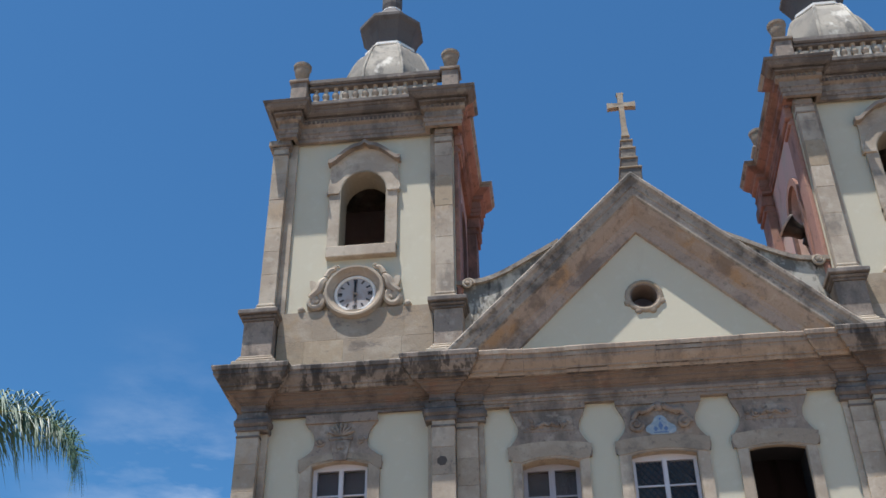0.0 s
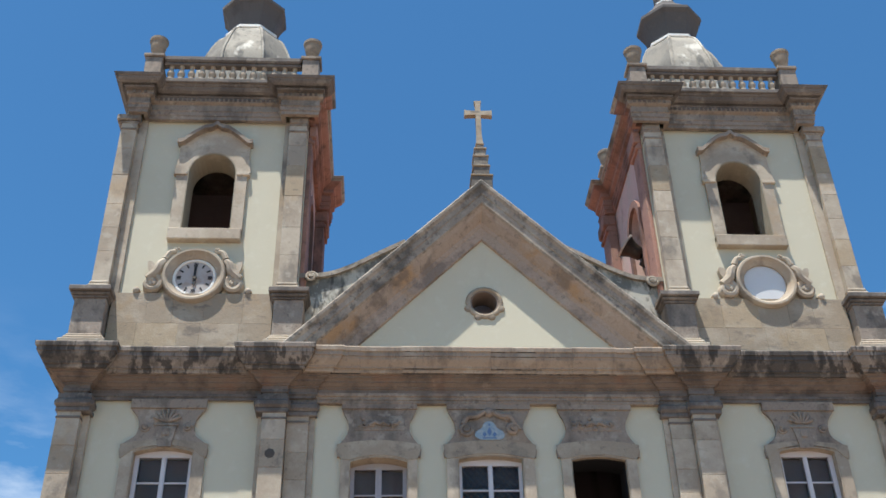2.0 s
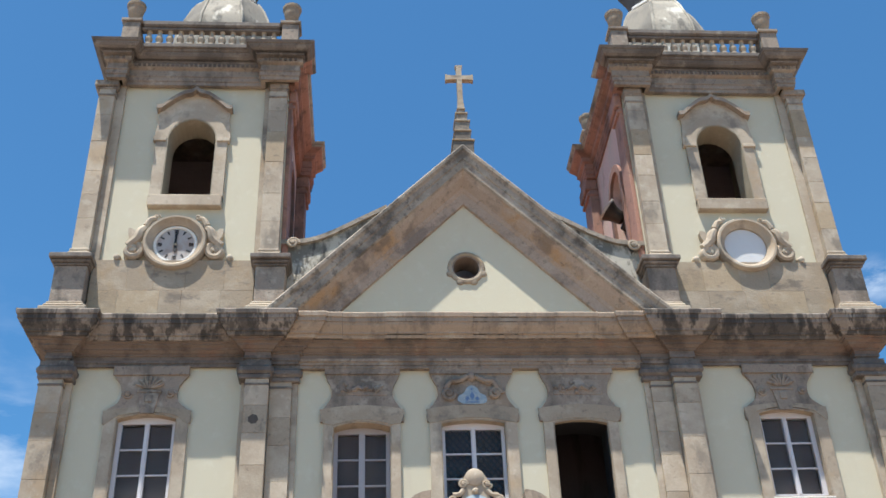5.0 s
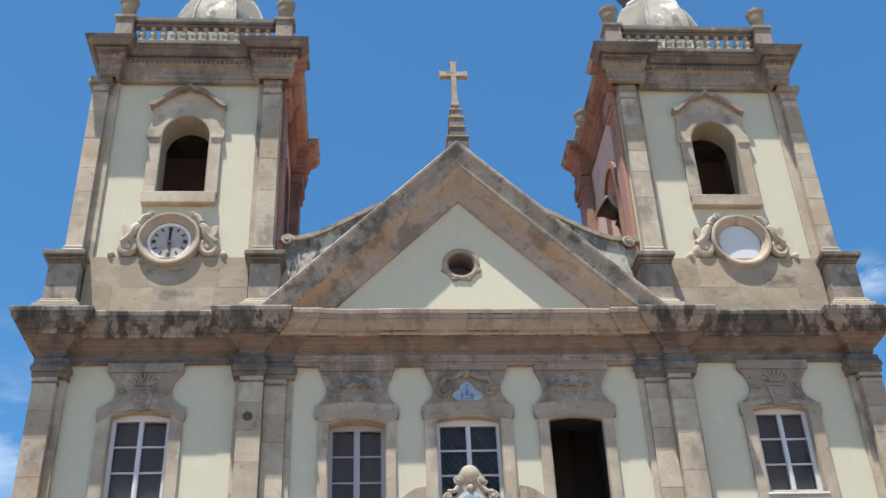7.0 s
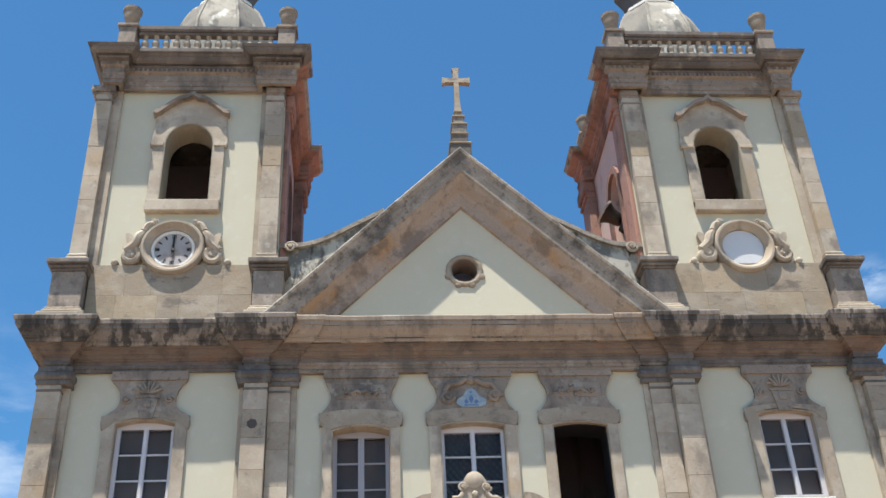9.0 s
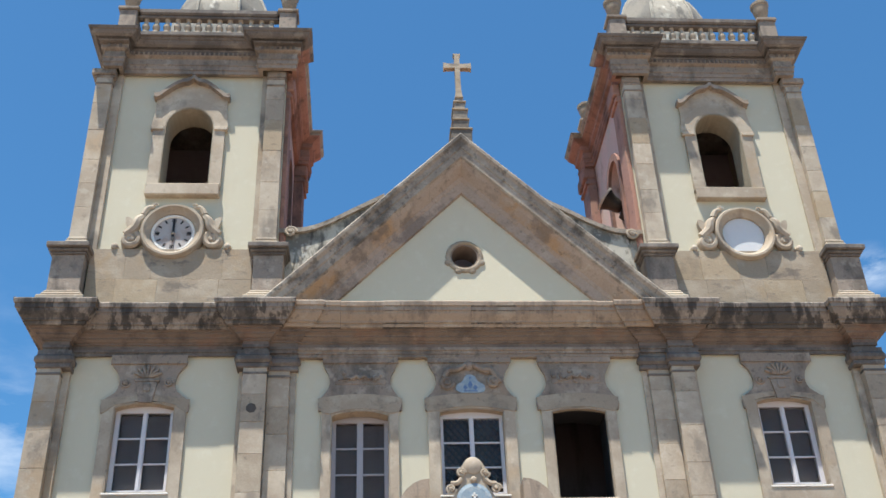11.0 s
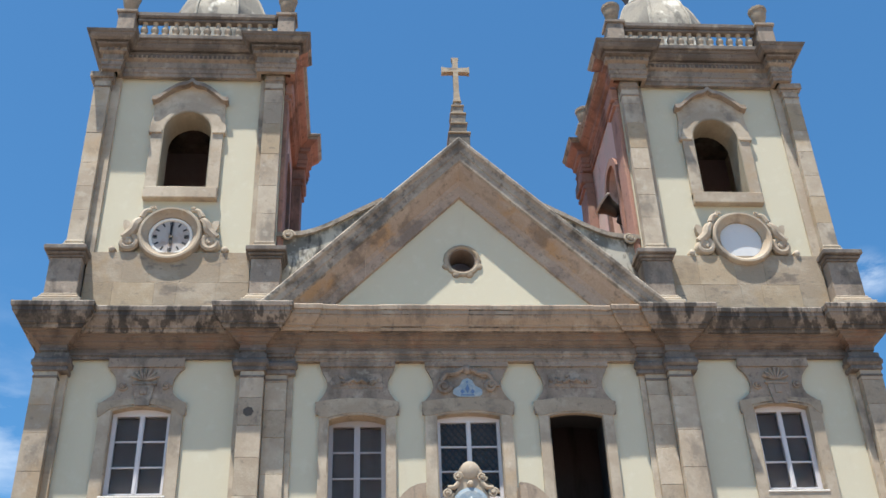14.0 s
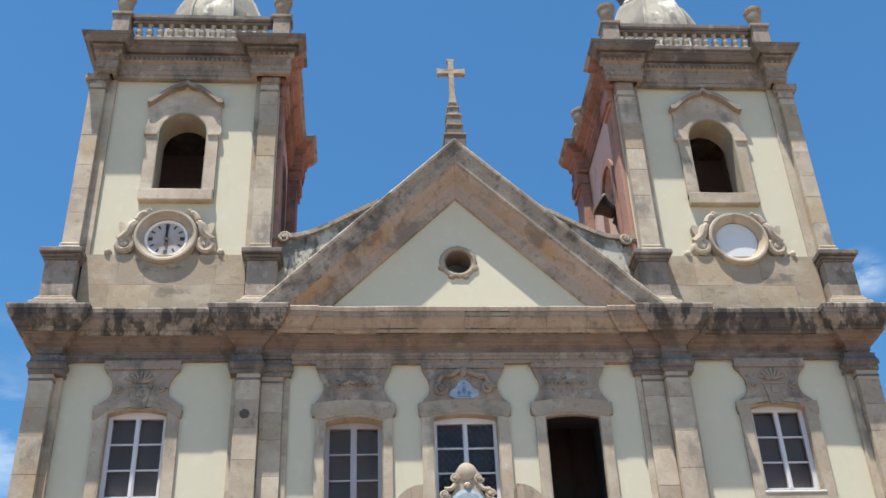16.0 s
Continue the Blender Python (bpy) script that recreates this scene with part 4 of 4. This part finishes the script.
    inner_arc = [(cx + 0.80 * math.cos(math.pi * i / 12), 17.72 + 0.845 * math.sin(math.pi * i / 12)) for i in range(13)]
    prism(pan, [(cx + x * 0.94, z - 0.03) for x, z in crown] + [(cx + 0.80, 18.3), (cx + 0.86, 17.75)] + inner_arc + [(cx - 0.86, 17.75), (cx - 0.80, 18.3)], -0.07, 0.0)
    part("spandrel", pan, M_STONE, ws)
    hd = BM()
    prism(hd, [(cx + x, z + 0.02) for x, z in crown] + [(cx + x, z - 0.09) for x, z in crown[::-1]], -0.22, 0.0)
    part("hood_mould", hd, M_CORNICE, ws)
    # balustrade
    ba = tagged(new("balustrade"), "stone balustrade with turned balusters")
    ba.parent = t
    for u in (7.70, 3.97):
        for yy, zz in ((-0.46, 20.90), (3.5, 20.90)):
            pc = BM()
            box(pc, X(u - 0.20), X(u + 0.20), yy - 0.20, yy + 0.20, TOP - 0.03, zz - 0.10, 0.015)
            box(pc, X(u - 0.23), X(u + 0.23), yy - 0.23, yy + 0.23, TOP - 0.03, TOP + 0.1, 0.02)
            box(pc, X(u - 0.245), X(u + 0.245), yy - 0.245, yy + 0.245, zz - 0.10, zz, 0.02)
            part("corner_post", pc, M_CORNICE, ba)
    rl = BM()
    box(rl, X(4.2), X(7.47), -0.55, -0.36, 20.66, 20.74, 0.02)
    box(rl, X(4.2), X(7.47), -0.61, -0.30, 20.74, 20.92, 0.04)
    box(rl, X(4.2), X(7.47), -0.55, -0.36, TOP - 0.03, TOP + 0.1, 0.02)
    part("front_rail", rl, M_TOWER, ba)
    for u in (7.70, 3.97):
        r2 = BM()
        box(r2, X(u - 0.10), X(u + 0.10), -0.2, 3.25, 20.66, 20.74, 0.02)
        box(r2, X(u - 0.15), X(u + 0.15), -0.2, 3.25, 20.74, 20.92, 0.04)
        box(r2, X(u - 0.09), X(u + 0.09), -0.2, 3.25, TOP - 0.03, TOP + 0.1, 0.02)
        part("side_rail", r2, M_TOWER, ba)
    prof = [(0.08, 0.0), (0.08, 0.05), (0.05, 0.07), (0.055, 0.10), (0.09, 0.16), (0.092, 0.21), (0.06, 0.29), (0.042, 0.36), (0.042, 0.38), (0.065, 0.40), (0.05, 0.42), (0.08, 0.44), (0.08, 0.445)]
    spots = [(X(4.36 + 0.245 * i), -0.455) for i in range(13)] + [(X(u), 0.05 + 0.245 * i) for u in (7.70, 3.97) for i in range(13)]
    first = None
    for x, y in spots:
        if first is None:
            first = part("baluster", lathe(BM(), prof, 10), M_STONE, ba, smooth=True)
            ob = first
        else:
            ob = new("baluster", first.data)
            ob.parent = ba
        ob.location = (x, y, TOP + 0.09)
    # dome and lantern
    dx, dy = X(5.85), 1.85
    dm = tagged(new("dome"), "eight-sided limewashed dome with grey stains")
    dm.parent = t
    ph = math.pi / 8
    prof = spline([(1.36, TOP - 0.03), (1.36, 21.2), (1.36, 22.0), (1.33, 22.4), (1.23, 22.72), (1.13, 23.02), (1.02, 23.32), (0.88, 23.58), (0.68, 23.78)], 3)
    for k in range(8):
        bm, a0, a1 = BM(), ph + 2 * math.pi * k / 8, ph + 2 * math.pi * (k + 1) / 8
        cols = [[bm.verts.new((dx + r * math.cos(a), dy + r * math.sin(a), z)) for r, z in [*prof, *[(r - 0.08, z) for r, z in prof[::-1]]]] for a in (a0, a1)]
        for q in range(len(cols[0])):
            w = (q + 1) % len(cols[0])
            bm.faces.new((cols[0][q], cols[1][q], cols[1][w], cols[0][w]))
        part("dome_facet", bm, M_DOME if k % 2 else M_STAINED, dm, smooth=True)
    rb = BM()
    for k in range(8):
        a = ph + 2 * math.pi * k / 8
        tube(rb, [(dx + (r - 0.01) * math.cos(a), dy + (r - 0.01) * math.sin(a), z) for r, z in prof], 0.045, 6)
    part("rib", rb, M_DOME, dm)
    part("white_collar", lathe(BM(), [(0.66, 23.76), (0.74, 23.80), (0.74, 23.88), (0.62, 23.92)], 8, (dx, dy, 0), ph), M_WHITE, dm)
    ln = tagged(new("lantern"), "dark grey eight-sided lantern flaring under a small roof")
    ln.parent = t
    part("lantern_drum", lathe(BM(), [(0.64, 23.90), (0.64, 24.0), (0.65, 24.1), (0.73, 24.4), (0.83, 24.64), (0.92, 24.76), (0.92, 24.86), (0.80, 24.94)], 8, (dx, dy, 0), ph), M_LANTERN, ln)
    part("lantern_roof", lathe(BM(), [(0.84, 24.92), (0.66, 25.14), (0.46, 25.38), (0.34, 25.6)], 8, (dx, dy, 0), ph), M_LANTERN, ln)
    part("neck_ring", lathe(BM(), [(0.30, 25.58), (0.30, 25.62), (0.30, 25.67), (0.27, 25.70)], 12, (dx, dy, 0)), M_WHITE, ln)
    part("finial", lathe(BM(), [(0.26, 25.72), (0.29, 25.9), (0.29, 26.5), (0.2, 26.7), (0.1, 27.0), (0.03, 27.4)], 12, (dx, dy, 0)), M_LANTERN, ln)
    return t


towers = [tower(-1), tower(1)]

# ---- urns ----
prof = spline([(0.13, 0.0), (0.14, 0.05), (0.10, 0.10), (0.12, 0.16), (0.165, 0.28), (0.19, 0.40), (0.195, 0.48), (0.215, 0.51), (0.225, 0.55), (0.225, 0.62), (0.19, 0.64), (0.06, 0.65)], 2)
first = None
for s in (-1, 1):
    for u, y, z in ((7.70, -0.46, 20.90), (3.97, -0.46, 20.90), (7.70, 3.5, 20.90), (3.97, 3.5, 20.90)):
        if first is None:
            first = thing("urn", "lidded clay-brown urn on a corner post", "urn", "urns on the towers", at=(s * u, y, z))
            part("vase", lathe(BM(), [p for p in prof if p[1] < 0.53], 16), M_URN, first, smooth=True)
            part("lid", lathe(BM(), [(0.16, 0.515), (0.225, 0.53), (0.23, 0.60), (0.205, 0.625), (0.06, 0.645)], 16), M_URN, first, smooth=True)
        else:
            copy_thing(first, pose(s * u, y, z, 0, 0, 70 * u))

# ---- clocks ----
def clock(s):
    cx, cz = s * 6.2, 14.87
    plain = s > 0
    c = thing("clock", "blank white clock opening in a scrolled stone ring" if plain else "tower clock with pale dial in a scrolled stone ring", "clock", "tower clocks")
    rg = BM()
    ring_y(rg, [(0.47, 0.0), (0.47, -0.09), (0.50, -0.12), (0.54, -0.14), (0.575, -0.20), (0.60, -0.23), (0.645, -0.23), (0.675, -0.18), (0.68, 0.0)], cx, 0.0, cz, 48)
    part("ring", rg, M_STONE, c, "moulded stone ring", smooth=True)
    dl = BM()
    lathe_y(dl, [(0.455, -0.045), (0.47, -0.035), (0.47, 0.0)], cx, -0.002, cz, 48)
    part("dial", dl, M_BLANK if plain else M_DIAL, c)
    if not plain:
        br = BM()
        ring_y(br, [(0.40, -0.005), (0.415, -0.03), (0.455, -0.03), (0.468, -0.005)], cx, -0.05, cz, 48)
        part("bezel", br, M_WHITE, c, "white bezel")
        for i in range(12):
            a = 2 * math.pi * i / 12
            m = BM()
            box(m, -0.017, 0.017, -0.006, 0.0, 0.285, 0.375)
            if i % 3 == 0:
                box(m, -0.042, -0.026, -0.006, 0.0, 0.285, 0.375)
                box(m, 0.026, 0.042, -0.006, 0.0, 0.285, 0.375)
            for v in m.verts:
                x, z = v.co.x, v.co.z
                v.co = Vector((cx + x * math.cos(a) + z * math.sin(a), v.co.y - 0.048, cz + z * math.cos(a) - x * math.sin(a)))
            part("hour_mark", m, M_BLACK, c)
        for a, ln, w, y in ((0.02, 0.36, 0.022, -0.075), (3.1, 0.22, 0.03, -0.065)):
            m = BM()
            prism(m, [(-w, -0.05), (w, -0.05), (w * 1.2, ln * 0.7), (0, ln), (-w * 1.2, ln * 0.7)], y - 0.006, y)
            for v in m.verts:
                x, z = v.co.x, v.co.z
                v.co = Vector((cx + x * math.cos(a) + z * math.sin(a), v.co.y, cz + z * math.cos(a) - x * math.sin(a)))
            part("clock_pointer", m, M_BLACK, c)
        b = BM()
        lathe_y(b, [(0.02, -0.04), (0.045, -0.03), (0.05, 0.0)], cx, -0.045, cz, 12)
        part("boss", b, M_URN, c)
    for q in (-1, 1):
        sc = BM()
        volute(sc, cx + q * 0.87, cz - 0.20, -0.10, 0.20, q, 1.4, 0.42, math.pi / 2)
        lathe_y(sc, [(0.03, -0.08), (0.14, -0.05), (0.19, 0.0), (0.20, 0.08)], cx + q * 0.87, -0.08, cz - 0.21, 16)
        tube(sc, spline([(cx + q * 0.62, -0.12, cz + 0.40), (cx + q * 0.74, -0.16, cz + 0.26), (cx + q * 0.80, -0.14, cz + 0.08), (cx + q * 0.98, -0.12, cz - 0.08)], 5), [0.05 + 0.06 * math.sin(0.2 + 2.2 * k / 15) for k in range(16)], 8)
        tube(sc, spline([(cx + q * 0.44, -0.12, cz + 0.62), (cx + q * 0.56, -0.15, cz + 0.58), (cx + q * 0.64, -0.14, cz + 0.42)], 4), [0.045 + 0.004 * k for k in range(9)], 8)
        volute(sc, cx + q * 0.44, cz + 0.66, -0.12, 0.075, -q, 1.2)
        part("scroll", sc, M_STONE, c, smooth=True)
        lf = BM()
        prism(lf, spline([(cx + q * 0.80, cz + 0.12), (cx + q * 0.84, cz + 0.24), (cx + q * 0.90, cz + 0.33), (cx + q * 1.00, cz + 0.34), (cx + q * 0.99, cz + 0.18), (cx + q * 0.93, cz + 0.05)], 4), -0.16, -0.02)
        part("leaf", lf, M_STONE, c)
        ft2 = BM()
        lathe_y(ft2, [(0.03, -0.1), (0.07, -0.07), (0.085, 0.06)], cx + q * 1.17, -0.06, cz - 0.36, 10)
        part("rosette", ft2, M_STONE, c, smooth=True)
    return c


clock(-1)
clock(1)


# ---- bells ----
def bell(at, tilt, label):
    b = thing("bell", label, "bell", "swinging bells")
    prof = [(0.05, 0.0), (0.14, -0.01), (0.19, -0.06), (0.21, -0.2), (0.24, -0.36), (0.31, -0.5), (0.36, -0.58)]
    inn = [(0.32, -0.58), (0.27, -0.48), (0.2, -0.34), (0.17, -0.12), (0.05, -0.06)]
    part("bell_body", lathe(BM(), prof + inn, 24), M_BRONZE, b, smooth=True)
    # the bright edge of the mouth is painted as a pale ring
    rm = BM()
    ring_y(rm, [(0.345, -0.535), (0.365, -0.56), (0.372, -0.60), (0.335, -0.60), (0.325, -0.575)], 0.0, 0.0, 0.0, 24)
    for v in rm.verts:
        v.co = Vector((v.co.x, v.co.z, v.co.y))
    part("rim", rm, M_BELLRIM, b, "rim with its highlight painted pale", smooth=True)
    hs = BM()
    box(hs, -0.08, 0.08, -0.40, 0.40, 0.0, 0.24, 0.03)
    box(hs, -0.12, 0.12, -0.22, 0.22, 0.20, 0.42, 0.04)
    part("headstock", hs, M_BLACK, b)
    part("clapper", tube(BM(), [(0, 0, -0.08), (0, 0, -0.45), (0, 0, -0.55), (0, 0, -0.6)], [0.02, 0.025, 0.06, 0.03]), M_BLACK, b)
    b.matrix_basis = pose(*at, 0, tilt, 0)
    b.scale = (0.82, 0.82, 0.82)
    return b


bell((4.0, 1.45, 16.62), 126, "bronze bell swung mouth-up in the flank opening")
bell((-4.30, 1.55, 17.2), 165, "dark bronze bell upturned in the flank opening")

# ---- cross ----
cr = thing("gable_cross", "pale stone cross on a stepped base at the gable top", "cross")
yc = -0.2
for i, (h0, h1, w) in enumerate(((17.0, 17.52, 0.235), (17.52, 17.84, 0.18), (17.84, 18.14, 0.165), (18.14, 18.40, 0.125), (18.40, 18.58, 0.075))):
    st = part("step", box(BM(), -w, w, yc - w, yc + w, h0, h1 - 0.045, 0.015), M_RAKE, cr)
    part("step_slab", box(BM(), -w - 0.022, w + 0.022, yc - w - 0.03, yc + w + 0.03, h1 - 0.045, h1, 0.012), M_PLINTH, st, "pale weathered slab")
cb = BM()
prism(cb, [(-0.085, 18.58), (0.085, 18.58), (0.06, 18.86), (0.06, 19.48), (0.26, 19.47), (0.33, 19.45), (0.33, 19.63), (0.26, 19.61), (0.06, 19.60), (0.065, 19.84), (0.09, 19.92), (-0.09, 19.92), (-0.065, 19.84), (-0.06, 19.60), (-0.26, 19.61), (-0.33, 19.63), (-0.33, 19.45), (-0.26, 19.47), (-0.06, 19.48), (-0.06, 18.86)], yc - 0.07, yc + 0.07)
part("cross_body", cb, M_PLINTH, cr, "tan weathered stone cross")
cr.location.x = 0.045


# ---- palm ----
def palm(at, height, lean):
    t = thing("palm_tree", "tall palm with drooping feathery green fronds", "palm tree")
    top = Vector((at[0] + lean[0], at[1] + lean[1], height))
    pts = [Vector((at[0], at[1], 0)).lerp(top, k / 12) for k in range(13)]
    part("trunk", tube(BM(), pts, [0.2 - 0.008 * k + (0.015 if k % 2 else 0) for k in range(13)], 12), M_TRUNK, t, smooth=True)
    r = random.Random(11)
    for k in range(17):
        long = k == 0  # one long frond arches out towards the church
        az = 0.1 if long else 2 * math.pi * k / 17 + 0.3 * r.random() - 0.12
        el = radians(62 if long else 12 + 55 * ((k * 7) % 17) / 17)
        L = 3.6 if long else 2.1 + 0.4 * r.random()
        up, n, size = (0.7, 36, 0.74) if long else (0.05, 6, 0.62)
        d = Vector((math.cos(az), math.sin(az), 0))
        stem, p = [], top.copy()
        ang = el
        for i in range(15):
            stem.append(p.copy())
            p = p + (d * math.cos(ang) + Vector((0, 0, math.sin(ang)))) * (L / 14)
            ang -= radians(4.0 + 0.9 * i if long else 7.5 + 0.99 * i)
        fr = part("frond", tube(BM(), stem, [0.035 - 0.0021 * i for i in range(15)], 5), M_RACHIS, t)
        lf = BM()
        side = Vector((-d.y, d.x, 0))
        for i in range(2, 15):
            for sub in range(n):
                f = i - 1 + sub / n
                j = min(int(f), 13)
                b = stem[j].lerp(stem[j + 1], f - j)
                tn = (stem[j + 1] - stem[j]).normalized()
                ln = size * math.sin(math.pi * min(0.8, (f + 1.5) / 16)) * (0.8 + 0.4 * r.random())
                for q in (-1, 1):
                    out = (side * q * (0.3 + 0.35 * r.random()) + tn * 0.5 + Vector((0, 0, up - (0.95 + up) * r.random()))).normalized()
                    m1 = b + out * ln * 0.5
                    e = b + out * ln * 0.9 + Vector((0, 0, -ln * (0.15 + 0.55 * r.random())))
                    w = tn * 0.010
                    vs = [lf.verts.new(v) for v in (b - w * 0.6, b + w * 0.6, m1 + w, e, m1 - w)]
                    lf.faces.new((vs[0], vs[1], vs[2], vs[4]))
                    lf.faces.new((vs[4], vs[2], vs[3]))
        tagged(part("foliage", lf, M_LEAF, fr), kind="stuff")
    return t


palm((-11.12, -8.0), 7.02, (0.2, 0.1))

plug = BM()
lathe_y(plug, [(0.05, -0.006), (0.10, -0.004), (0.115, 0.004)], -4.30, -0.274, 10.72, 7)
part("stone_scar", plug, M_SOOTY, church, "dark scarred patch in a pilaster")
